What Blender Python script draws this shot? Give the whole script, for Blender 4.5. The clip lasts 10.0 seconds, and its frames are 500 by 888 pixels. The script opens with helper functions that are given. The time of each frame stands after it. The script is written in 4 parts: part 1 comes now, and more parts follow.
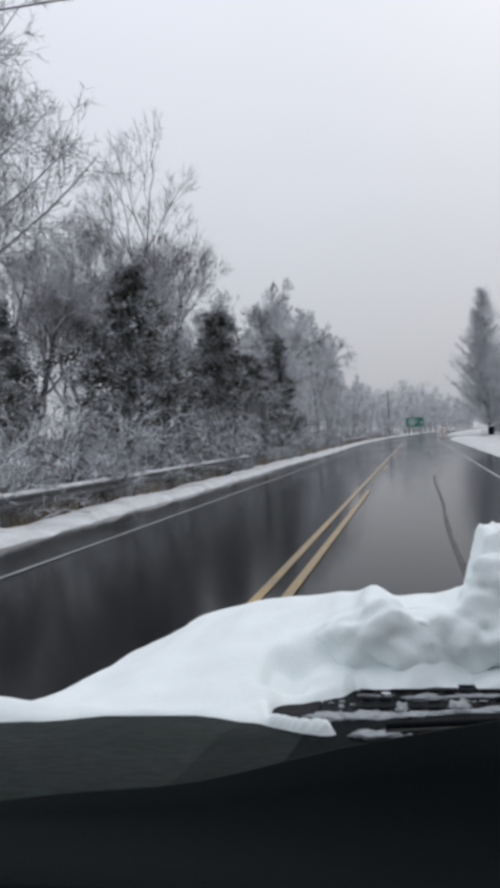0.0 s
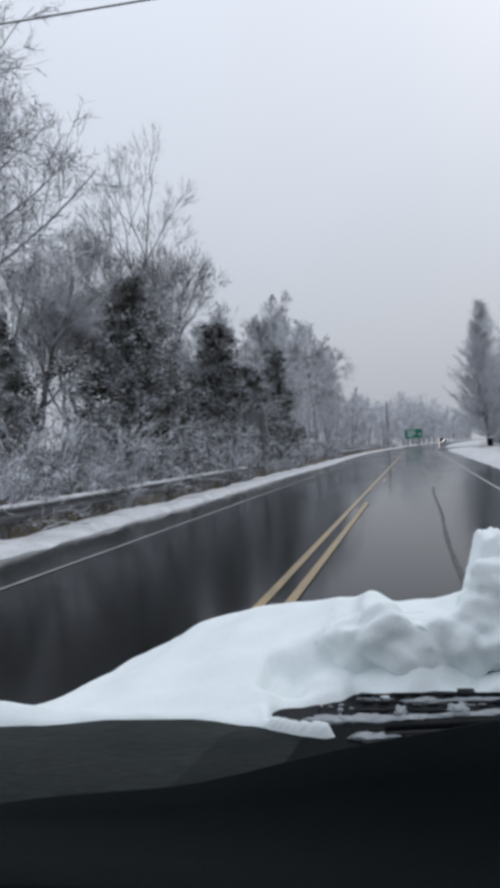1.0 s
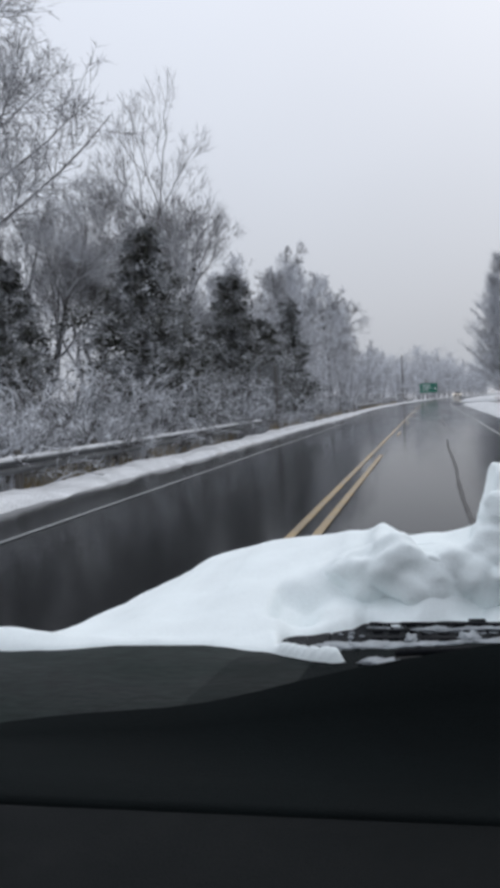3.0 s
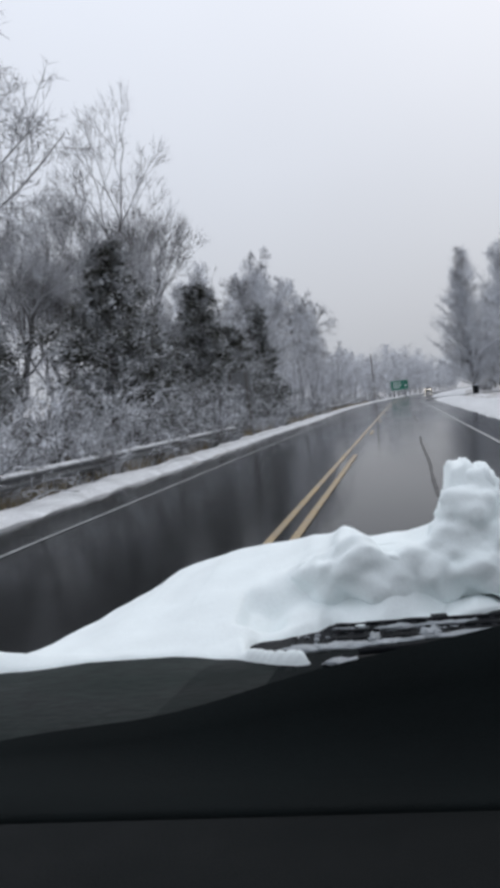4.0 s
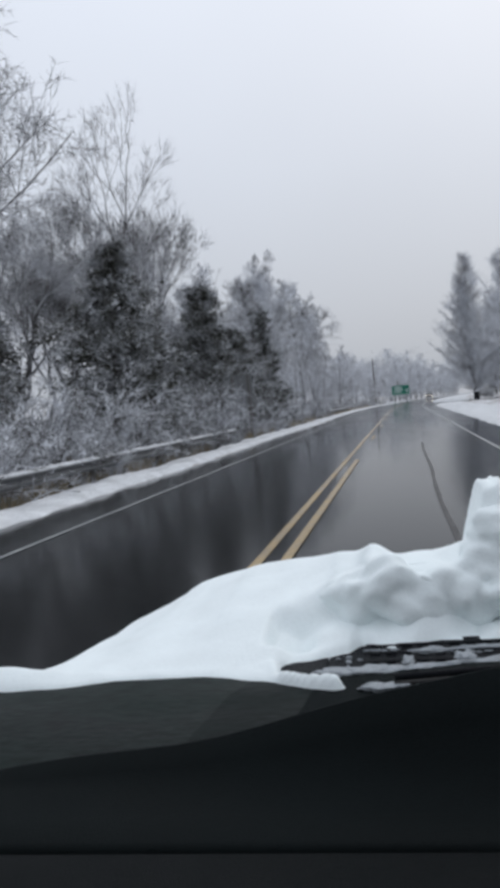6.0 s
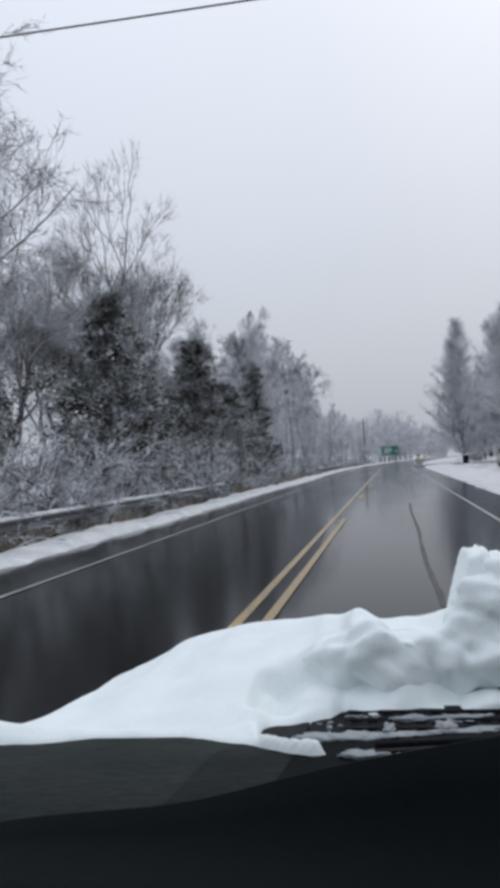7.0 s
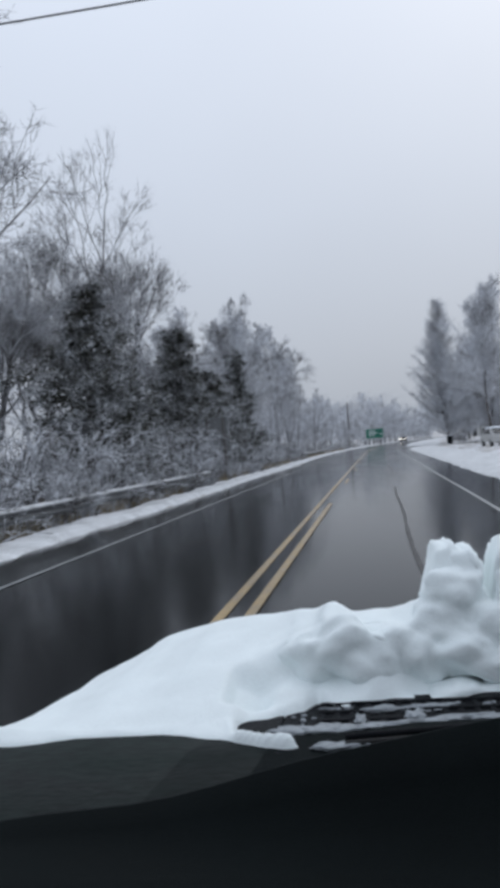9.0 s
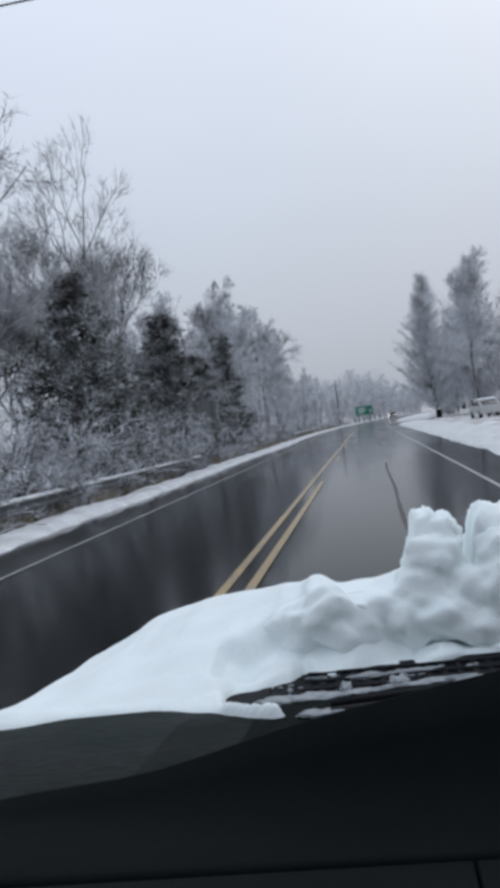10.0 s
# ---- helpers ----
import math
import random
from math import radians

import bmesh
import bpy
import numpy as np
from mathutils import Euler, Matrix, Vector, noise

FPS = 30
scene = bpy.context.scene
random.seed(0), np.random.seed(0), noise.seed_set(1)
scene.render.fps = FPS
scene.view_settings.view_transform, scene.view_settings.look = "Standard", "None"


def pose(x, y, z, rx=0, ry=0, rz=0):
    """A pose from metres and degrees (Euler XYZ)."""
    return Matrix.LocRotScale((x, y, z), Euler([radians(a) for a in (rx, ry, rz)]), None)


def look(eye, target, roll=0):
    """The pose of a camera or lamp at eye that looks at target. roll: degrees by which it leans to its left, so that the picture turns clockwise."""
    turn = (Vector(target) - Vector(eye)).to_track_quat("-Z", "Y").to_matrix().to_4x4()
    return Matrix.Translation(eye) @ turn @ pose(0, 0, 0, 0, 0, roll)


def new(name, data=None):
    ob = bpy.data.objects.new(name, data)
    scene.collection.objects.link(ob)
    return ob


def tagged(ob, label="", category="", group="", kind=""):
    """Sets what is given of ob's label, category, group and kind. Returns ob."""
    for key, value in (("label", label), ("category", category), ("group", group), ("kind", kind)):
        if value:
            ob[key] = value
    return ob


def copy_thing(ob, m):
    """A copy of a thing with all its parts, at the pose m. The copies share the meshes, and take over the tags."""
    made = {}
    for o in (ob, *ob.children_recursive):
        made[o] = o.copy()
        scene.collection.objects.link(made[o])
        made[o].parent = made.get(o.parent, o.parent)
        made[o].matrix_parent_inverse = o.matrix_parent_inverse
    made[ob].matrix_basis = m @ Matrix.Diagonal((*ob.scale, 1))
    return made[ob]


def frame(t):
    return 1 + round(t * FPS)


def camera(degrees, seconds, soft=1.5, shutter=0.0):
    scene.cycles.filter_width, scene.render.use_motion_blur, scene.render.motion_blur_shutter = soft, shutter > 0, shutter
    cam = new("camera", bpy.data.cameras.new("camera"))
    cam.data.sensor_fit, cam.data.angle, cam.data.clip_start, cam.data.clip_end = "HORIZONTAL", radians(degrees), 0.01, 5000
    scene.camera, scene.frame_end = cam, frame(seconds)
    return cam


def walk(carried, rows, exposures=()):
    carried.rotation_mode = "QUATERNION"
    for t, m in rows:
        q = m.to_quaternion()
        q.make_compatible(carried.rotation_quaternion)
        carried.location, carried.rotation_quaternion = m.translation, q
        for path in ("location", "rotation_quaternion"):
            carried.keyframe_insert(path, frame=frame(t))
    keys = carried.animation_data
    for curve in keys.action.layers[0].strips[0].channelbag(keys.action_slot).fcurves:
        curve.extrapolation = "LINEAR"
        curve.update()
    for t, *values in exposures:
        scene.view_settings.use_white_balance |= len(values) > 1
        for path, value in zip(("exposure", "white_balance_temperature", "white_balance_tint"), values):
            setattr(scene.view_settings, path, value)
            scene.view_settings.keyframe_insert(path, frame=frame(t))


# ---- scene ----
cam = camera(31.2, 10.0, soft=5.3)
# the phone is held inside the car and sways with the hand
walk(cam, [
    (0.0, pose(0.0294, 0.0075, 1.4120, 89.539, 3.106, 10.602)),
    (0.5, pose(0.0319, 0.0090, 1.4073, 89.258, 3.132, 9.269)),
    (1.0, pose(0.0299, -0.0010, 1.4035, 90.291, 3.173, 10.527)),
    (1.5, pose(0.0275, 0.0230, 1.3918, 90.024, 2.622, 11.168)),
    (2.0, pose(0.0194, 0.0115, 1.3914, 90.261, 2.457, 11.421)),
    (3.3, pose(0.0352, 0.0161, 1.3670, 86.922, 3.036, 11.507)),
    (3.5, pose(0.0410, 0.0019, 1.3773, 88.699, 5.044, 11.375)),
    (4.0, pose(0.0563, -0.0085, 1.3768, 87.652, 6.193, 9.693)),
    (4.5, pose(0.0550, -0.0068, 1.3738, 88.185, 5.729, 10.673)),
    (5.0, pose(0.0602, -0.0147, 1.3786, 88.786, 5.313, 8.675)),
    (5.2, pose(0.0675, 0.0065, 1.4112, 86.026, 7.717, 8.416)),
    (6.3, pose(0.0029, 0.0006, 1.3956, 88.835, 4.036, 9.847)),
    (6.5, pose(0.0055, -0.0016, 1.3991, 89.496, 3.461, 9.538)),
    (7.0, pose(0.0157, -0.0125, 1.4070, 91.249, 2.962, 9.059)),
    (7.5, pose(0.0136, -0.0265, 1.4107, 92.132, 3.172, 8.949)),
    (8.0, pose(0.0307, -0.0254, 1.4162, 90.590, 3.953, 8.620)),
    (8.5, pose(0.0316, -0.0215, 1.4168, 89.792, 3.849, 7.876)),
    (9.0, pose(0.0428, -0.0401, 1.4269, 90.338, 4.668, 8.126)),
    (9.5, pose(0.0351, -0.0326, 1.4218, 90.120, 4.391, 7.823)),
    (10.0, pose(0.0615, -0.0499, 1.4180, 89.139, 7.208, 7.501)),
], exposures=((0.0, -0.12, 6500, 10), (1.0, -0.18, 6260, 9), (2.0, -0.18, 6220, 9), (3.5, -0.04, 6420, 10), (5.0, -0.1, 6350, 9), (6.5, -0.1, 6330, 9), (7.5, -0.18, 6230, 9), (8.5, -0.22, 6110, 8.5), (10.0, -0.2, 6080, 8.5)))


# ---- sky and sun: a closed winter overcast ----
def make_world():
    world = bpy.data.worlds.new("overcast_sky")
    scene.world = world
    world.use_nodes = True
    nt = world.node_tree
    nt.nodes.clear()
    out = nt.nodes.new("ShaderNodeOutputWorld")
    bg = nt.nodes.new("ShaderNodeBackground")
    sky = nt.nodes.new("ShaderNodeTexSky")
    sky.sky_type = 'NISHITA'
    sky.sun_disc = False
    sky.sun_elevation, sky.sun_rotation = radians(38), radians(20)
    sky.dust_density = 6.0
    cloud_bg = nt.nodes.new("ShaderNodeBackground")
    coord = nt.nodes.new("ShaderNodeTexCoord")
    sep = nt.nodes.new("ShaderNodeSeparateXYZ")
    ramp = nt.nodes.new("ShaderNodeValToRGB")
    r = ramp.color_ramp
    r.elements[0].position, r.elements[0].color = 0.0, (0.47, 0.49, 0.53, 1)
    r.elements[1].position, r.elements[1].color = 0.5, (0.84, 0.88, 0.97, 1)
    e = r.elements.new(0.10)
    e.color = (0.56, 0.585, 0.64, 1)
    e = r.elements.new(0.25)
    e.color = (0.68, 0.715, 0.79, 1)
    noise_tex = nt.nodes.new("ShaderNodeTexNoise")
    noise_tex.inputs["Scale"].default_value = 2.2
    noise_tex.inputs["Detail"].default_value = 3
    mapr = nt.nodes.new("ShaderNodeMapRange")
    mapr.inputs["To Min"].default_value, mapr.inputs["To Max"].default_value = 0.93, 1.07
    add = nt.nodes.new("ShaderNodeAddShader")
    link = nt.links.new
    link(coord.outputs["Generated"], sep.inputs[0])
    link(sep.outputs["Z"], ramp.inputs[0])
    link(coord.outputs["Generated"], noise_tex.inputs["Vector"])
    link(noise_tex.outputs[0], mapr.inputs[0])
    link(ramp.outputs[0], cloud_bg.inputs[0])
    link(mapr.outputs[0], cloud_bg.inputs[1])
    link(sky.outputs[0], bg.inputs[0])
    bg.inputs[1].default_value = 0.006
    link(bg.outputs[0], add.inputs[0])
    link(cloud_bg.outputs[0], add.inputs[1])
    link(add.outputs[0], out.inputs[0])


make_world()
sun_data = bpy.data.lights.new("sun", 'SUN')
sun_data.energy, sun_data.angle, sun_data.color = 0.5, radians(40), (1.0, 0.97, 0.93)
sun = new("sun", sun_data)
sun.matrix_world = look((0, 0, 60), (-20, -45, 0))


# ---- materials ----
def material(name, base, rough=0.7, scale=4.0, vary=0.25, bump=0.2, fine=60.0, metal=0.0, rough_vary=0.1, spec=0.5, stretch=(1, 1, 1)):
    """Base colour with variation at two scales, relief and uneven gloss; returns material, nodes and the colour socket chain end."""
    m = bpy.data.materials.new(name)
    m.use_nodes = True
    nt = m.node_tree
    b = nt.nodes["Principled BSDF"]
    b.inputs["Metallic"].default_value = metal
    b.inputs["Specular IOR Level"].default_value = spec
    coord = nt.nodes.new("ShaderNodeTexCoord")
    mp = nt.nodes.new("ShaderNodeMapping")
    mp.inputs["Scale"].default_value = stretch
    nt.links.new(coord.outputs["Object"], mp.inputs[0])
    n1 = nt.nodes.new("ShaderNodeTexNoise")
    n1.inputs["Scale"].default_value, n1.inputs["Detail"].default_value = scale, 5
    n2 = nt.nodes.new("ShaderNodeTexNoise")
    n2.inputs["Scale"].default_value, n2.inputs["Detail"].default_value = fine, 4
    nt.links.new(mp.outputs[0], n1.inputs["Vector"])
    nt.links.new(mp.outputs[0], n2.inputs["Vector"])
    mixn = nt.nodes.new("ShaderNodeMath")
    mixn.operation = 'ADD'
    nt.links.new(n1.outputs[0], mixn.inputs[0])
    nt.links.new(n2.outputs[0], mixn.inputs[1])
    mr = nt.nodes.new("ShaderNodeMapRange")
    mr.inputs["From Min"].default_value, mr.inputs["From Max"].default_value = 0.6, 1.4
    mr.inputs["To Min"].default_value, mr.inputs["To Max"].default_value = 1 - vary, 1 + vary
    nt.links.new(mixn.outputs[0], mr.inputs[0])
    mul = nt.nodes.new("ShaderNodeVectorMath")
    mul.operation = 'SCALE'
    mul.inputs[0].default_value = base
    nt.links.new(mr.outputs[0], mul.inputs["Scale"])
    nt.links.new(mul.outputs[0], b.inputs["Base Color"])
    rr = nt.nodes.new("ShaderNodeMapRange")
    rr.inputs["From Min"].default_value, rr.inputs["From Max"].default_value = 0.3, 0.7
    rr.inputs["To Min"].default_value, rr.inputs["To Max"].default_value = max(0.02, rough - rough_vary), min(1, rough + rough_vary)
    nt.links.new(n1.outputs[0], rr.inputs[0])
    nt.links.new(rr.outputs[0], b.inputs["Roughness"])
    bp = nt.nodes.new("ShaderNodeBump")
    bp.inputs["Strength"].default_value = bump
    bp.inputs["Distance"].default_value = 0.01
    nt.links.new(n2.outputs[0], bp.inputs["Height"])
    nt.links.new(bp.outputs[0], b.inputs["Normal"])
    return m


def frosted(name, base, snow=(0.78, 0.80, 0.84), low=0.0, high=0.6, patch=3.0, vary=0.35, rough=0.85, most=1.0, tilt=1.0, under=True):
    """A surface whose upper sides carry rime and snow, in patches."""
    m = material(name, base, rough=rough, scale=patch, vary=vary, bump=0.25, fine=40)
    nt = m.node_tree
    b = nt.nodes["Principled BSDF"]
    src = b.inputs["Base Color"].links[0].from_socket
    geo = nt.nodes.new("ShaderNodeNewGeometry")
    sep = nt.nodes.new("ShaderNodeSeparateXYZ")
    nt.links.new(geo.outputs["True Normal"], sep.inputs[0])
    n = nt.nodes.new("ShaderNodeTexNoise")
    n.inputs["Scale"].default_value, n.inputs["Detail"].default_value = patch * 0.8, 3
    nt.links.new(geo.outputs["Position"], n.inputs["Vector"])
    ab = nt.nodes.new("ShaderNodeMath")
    ab.operation = 'ABSOLUTE' if under else 'MAXIMUM'
    ab.inputs[1].default_value = 0.0
    nt.links.new(sep.outputs["Z"], ab.inputs[0])
    lay = nt.nodes.new("ShaderNodeMapRange")
    lay.inputs["To Min"].default_value, lay.inputs["To Max"].default_value = 0.5 * (1 - tilt), 0.5 * (1 + tilt)
    nt.links.new(ab.outputs[0], lay.inputs[0])
    add = nt.nodes.new("ShaderNodeMath")
    add.operation = 'ADD'
    nt.links.new(lay.outputs[0], add.inputs[0])
    wide = nt.nodes.new("ShaderNodeMapRange")
    wide.clamp = False
    wide.inputs["To Min"].default_value, wide.inputs["To Max"].default_value = -0.5, 1.5
    nt.links.new(n.outputs[0], wide.inputs[0])
    nt.links.new(wide.outputs[0], add.inputs[1])
    mr = nt.nodes.new("ShaderNodeMapRange")
    mr.inputs["From Min"].default_value, mr.inputs["From Max"].default_value = 0.5 + low, 0.5 + high
    mr.inputs["To Max"].default_value = most
    nt.links.new(add.outputs[0], mr.inputs[0])
    mix = nt.nodes.new("ShaderNodeMix")
    mix.data_type = 'RGBA'
    nt.links.new(mr.outputs[0], mix.inputs["Factor"])
    nt.links.new(src, mix.inputs["A"])
    mix.inputs["B"].default_value = (*snow, 1)
    nt.links.new(mix.outputs["Result"], b.inputs["Base Color"])
    return m


def wet_asphalt():
    m = material("wet_asphalt", (0.0118, 0.0126, 0.0132), rough=0.10, scale=0.35, vary=0.3, bump=0.02, fine=90, rough_vary=0.06, spec=0.035, stretch=(1, 0.12, 1))
    return m


M = {}
M["asphalt"] = wet_asphalt()
M["seam"] = material("tar_seam", (0.012, 0.012, 0.013), rough=0.6, scale=3, vary=0.3, bump=0.2)
M["yellow"] = material("worn_yellow_paint", (0.28, 0.193, 0.078), rough=0.4, scale=2.5, vary=0.75, bump=0.2, fine=35)
M["white_line"] = material("worn_white_paint", (0.24, 0.25, 0.25), rough=0.4, scale=2.5, vary=0.7, bump=0.2, fine=35)
M["snow"] = material("packed_snow", (0.83, 0.86, 0.89), rough=0.75, scale=9, vary=0.06, bump=0.5, fine=120, spec=0.2)
M["car_snow"] = material("fresh_snow", (0.83, 0.885, 0.885), rough=0.65, scale=14, vary=0.06, bump=0.12, fine=260, spec=0.25)
M["icy"] = material("grey_slush_flecks", (0.30, 0.325, 0.345), rough=0.5, scale=60, vary=0.35, bump=0.3, fine=400)
M["verge_snow"] = material("trodden_snow", (0.60, 0.61, 0.62), rough=0.8, scale=1.6, vary=0.4, bump=0.7, fine=25, spec=0.2)
M["ground"] = frosted("snowy_leaf_litter", (0.20, 0.17, 0.13), low=0.75, high=1.25, patch=0.7, vary=0.5)
M["bark"] = frosted("frosted_bark", (0.085, 0.078, 0.075), low=0.15, high=0.95, patch=1.5)
M["twig"] = frosted("rimed_twigs", (0.12, 0.113, 0.111), low=0.02, high=0.9, patch=0.8)
M["twig_dark"] = frosted("lightly_rimed_twigs", (0.105, 0.098, 0.098), low=0.15, high=1.0, patch=0.8)
# rime plus distance haze: the haze is mixed into this paler colour
M["twig_hazed"] = frosted("haze_paled_rimed_twigs", (0.22, 0.215, 0.22), low=-0.2, high=0.8, patch=0.6)
M["bramble"] = frosted("snow_laden_stems", (0.055, 0.048, 0.043), low=0.05, high=0.62, patch=1.7, tilt=0.5, most=0.95, under=False)
M["cedar"] = frosted("snow_dusted_cedar_leaf", (0.050, 0.050, 0.038), low=0.30, high=0.95, patch=2.0, vary=0.5, most=0.8, tilt=0.12)
M["ivy"] = frosted("snow_dusted_ivy_leaf", (0.042, 0.046, 0.036), low=0.5, high=1.05, patch=1.2, vary=0.5, most=0.75, tilt=0.3)
M["grass"] = frosted("dry_winter_grass", (0.25, 0.20, 0.12), low=0.3, high=1.2, patch=0.8, vary=0.4)
M["galvanised"] = material("weathered_galvanised_steel", (0.13, 0.135, 0.14), rough=0.6, scale=3, vary=0.35, bump=0.1, metal=0.6)
M["post"] = material("weathered_grey_post", (0.12, 0.11, 0.10), rough=0.8, scale=6, vary=0.4, bump=0.4)
M["sign_back"] = material("dull_aluminium_sign_back", (0.17, 0.175, 0.18), rough=0.55, scale=3, vary=0.15, bump=0.05)
M["sign_green"] = material("green_sign_sheeting", (0.006, 0.13, 0.085), rough=0.4, scale=3, vary=0.15, bump=0.03)
M["sign_white"] = material("white_sign_sheeting", (0.72, 0.74, 0.74), rough=0.4, scale=3, vary=0.05, bump=0.03)
M["wire"] = material("weathered_cable", (0.10, 0.10, 0.105), rough=0.6, vary=0.2)
M["car_paint"] = material("dark_green_grey_car_paint", (0.009, 0.013, 0.012), rough=0.5, scale=3, vary=0.3, bump=0.03, fine=300, rough_vary=0.12, spec=0.12)
M["cowl"] = material("smeared_wet_scuttle_paint", (0.0105, 0.0160, 0.0145), rough=0.5, scale=7, vary=0.75, bump=0.08, fine=90, rough_vary=0.15, spec=0.09, stretch=(0.6, 1.6, 1))
# tone between scuttle paint and black, for the painted fade into shade
M["fade_trim"] = material("scuttle_fade_mid_tone", (0.0084, 0.0122, 0.0116), rough=0.55, scale=7, vary=0.6, bump=0.08, fine=90, rough_vary=0.15, spec=0.07, stretch=(0.6, 1.6, 1))
M["plastic"] = material("black_cowl_plastic", (0.005, 0.006, 0.008), rough=0.65, scale=20, vary=0.4, bump=0.3, fine=300, spec=0.12)
M["dash"] = material("black_dashboard_plastic", (0.0027, 0.0042, 0.0048), rough=0.6, scale=12, vary=0.12, bump=0.3, fine=700, rough_vary=0.06, spec=0.08)
M["dash_pad"] = material("dull_black_dashboard_pad", (0.0066, 0.0090, 0.0094), rough=0.7, scale=9, vary=0.3, bump=0.3, fine=600, rough_vary=0.06, spec=0.05)
M["trim"] = material("grey_headliner", (0.18, 0.18, 0.18), rough=0.9, scale=20, vary=0.1, bump=0.2, fine=300)
M["rubber"] = material("black_rubber", (0.012, 0.012, 0.012), rough=0.75, scale=20, vary=0.3)
M["rim"] = material("dirty_alloy", (0.35, 0.35, 0.36), rough=0.4, metal=0.8, vary=0.2)
M["far_car"] = material("dark_car_paint", (0.05, 0.052, 0.06), rough=0.3, vary=0.2)
M["siding"] = material("pale_house_siding", (0.5, 0.5, 0.49), rough=0.8, vary=0.1)
M["glass_dark"] = material("dark_window_glass", (0.02, 0.022, 0.025), rough=0.08, vary=0.1, bump=0.0)


def lamp_material():
    m = bpy.data.materials.new("headlight_glow")
    m.use_nodes = True
    b = m.node_tree.nodes["Principled BSDF"]
    b.inputs["Emission Color"].default_value = (1.0, 0.93, 0.75, 1)
    b.inputs["Emission Strength"].default_value = 9.0
    return m


M["headlight"] = lamp_material()


# ---- mesh helpers ----
def mesh_of(name, verts, faces, smooth=False):
    me = bpy.data.meshes.new(name)
    me.from_pydata([tuple(v) for v in verts], [], faces)
    if smooth:
        me.polygons.foreach_set("use_smooth", [True] * len(me.polygons))
    me.update()
    return me


def bm_mesh(name, bm, smooth=False):
    me = bpy.data.meshes.new(name)
    bm.normal_update()
    bm.to_mesh(me)
    bm.free()
    if smooth:
        me.polygons.foreach_set("use_smooth", [True] * len(me.polygons))
    return me


def part(name, me, mat, parent, label=""):
    ob = new(name, me)
    if not me.materials:
        me.materials.append(mat)
    ob.parent = parent
    if label:
        tagged(ob, label)
    return ob


def thing(name, label, category, group="", at=(0, 0, 0), kind=""):
    ob = new(name)
    ob.location = at
    ob.empty_display_size = 0.3
    return tagged(ob, label, category, group, kind)


def box_mesh(name, sx, sy, sz, at=(0, 0, 0), bevel=0.01, seg=2):
    bm = bmesh.new()
    bmesh.ops.create_cube(bm, size=1)
    for v in bm.verts:
        v.co = Vector((v.co.x * sx + at[0], v.co.y * sy + at[1], v.co.z * sz + at[2]))
    if bevel:
        bmesh.ops.bevel(bm, geom=bm.edges[:], offset=bevel, segments=seg, affect='EDGES', profile=0.6)
    return bm_mesh(name, bm)


def loft_mesh(name, sections, closed=True, caps=True, smooth=False):
    """Joins equal rings of points into a skin."""
    verts, faces = [], []
    k = len(sections[0])
    for s in sections:
        verts.extend(s)
    for i in range(len(sections) - 1):
        for j in range(k if closed else k - 1):
            a, b = i * k + j, i * k + (j + 1) % k
            faces.append((a, b, b + k, a + k))
    if caps and closed:
        faces.append(tuple(reversed(range(k))))
        faces.append(tuple(range((len(sections) - 1) * k, len(sections) * k)))
    return mesh_of(name, verts, faces, smooth)


def prism_mesh(name, outline, depth, axis="y", bevel=0.0):
    """Extrudes an outline of (a, b) pairs; axis names the direction of depth."""
    def at(a, b, c):
        return {"y": (a, c, b), "x": (c, a, b), "z": (a, b, c)}[axis]
    n = len(outline)
    verts = [at(a, b, 0) for a, b in outline] + [at(a, b, depth) for a, b in outline]
    faces = [tuple(range(n)), tuple(reversed(range(n, 2 * n)))]
    for i in range(n):
        j = (i + 1) % n
        faces.append((i, i + n, j + n, j))
    bm = bmesh.new()
    vs = [bm.verts.new(v) for v in verts]
    for fa in faces:
        bm.faces.new([vs[i] for i in fa])
    bmesh.ops.recalc_face_normals(bm, faces=bm.faces[:])
    if bevel:
        bmesh.ops.bevel(bm, geom=bm.edges[:], offset=bevel, segments=2, affect='EDGES')
    return bm_mesh(name, bm)


def smoothstep(a, b, x):
    t = np.clip((x - a) / (b - a), 0, 1)
    return t * t * (3 - 2 * t)


def bend(y):
    """How far the road has swung to the right at y."""
    return 3.5e-4 * min(max(y - 90, 0), 210) ** 2 + 0.147 * max(y - 300, 0)


def nz(x, y, z=0.0):
    return noise.noise((x, y, z))


# ---- ground, road and verges ----
LEFT_EDGE, RIGHT_EDGE = -6.1, 3.35


def grade(lo, hi, near, fine, grow=1.12):
    """Graded steps, fine inside -near..near and growing outwards."""
    a, s = [0.0], fine
    while a[-1] < hi:
        a.append(a[-1] + s)
        if a[-1] > near:
            s *= grow
    b, s = [0.0], fine
    while b[-1] > lo:
        b.append(b[-1] - s)
        if b[-1] < -near:
            s *= grow
    return sorted(set(a) | set(b))


def ground_height(x, y):
    u = x - bend(y)
    z = -0.06
    if u < -7.4:
        z += 0.25 * nz(x * 0.15, y * 0.15) + 0.1 * nz(x * 0.6, y * 0.6)
        z -= 0.35 * float(smoothstep(-7.4, -9.0, u)) * (1 - float(smoothstep(-11, -16, u)))
        z += min(max(-u - 22, 0) * 0.10, 13.0)
    if u > 8.5:
        z += 0.15 * nz(x * 0.2, y * 0.2)
        z += min(max(u - 24, 0) * 0.05, 8.0)
    return z


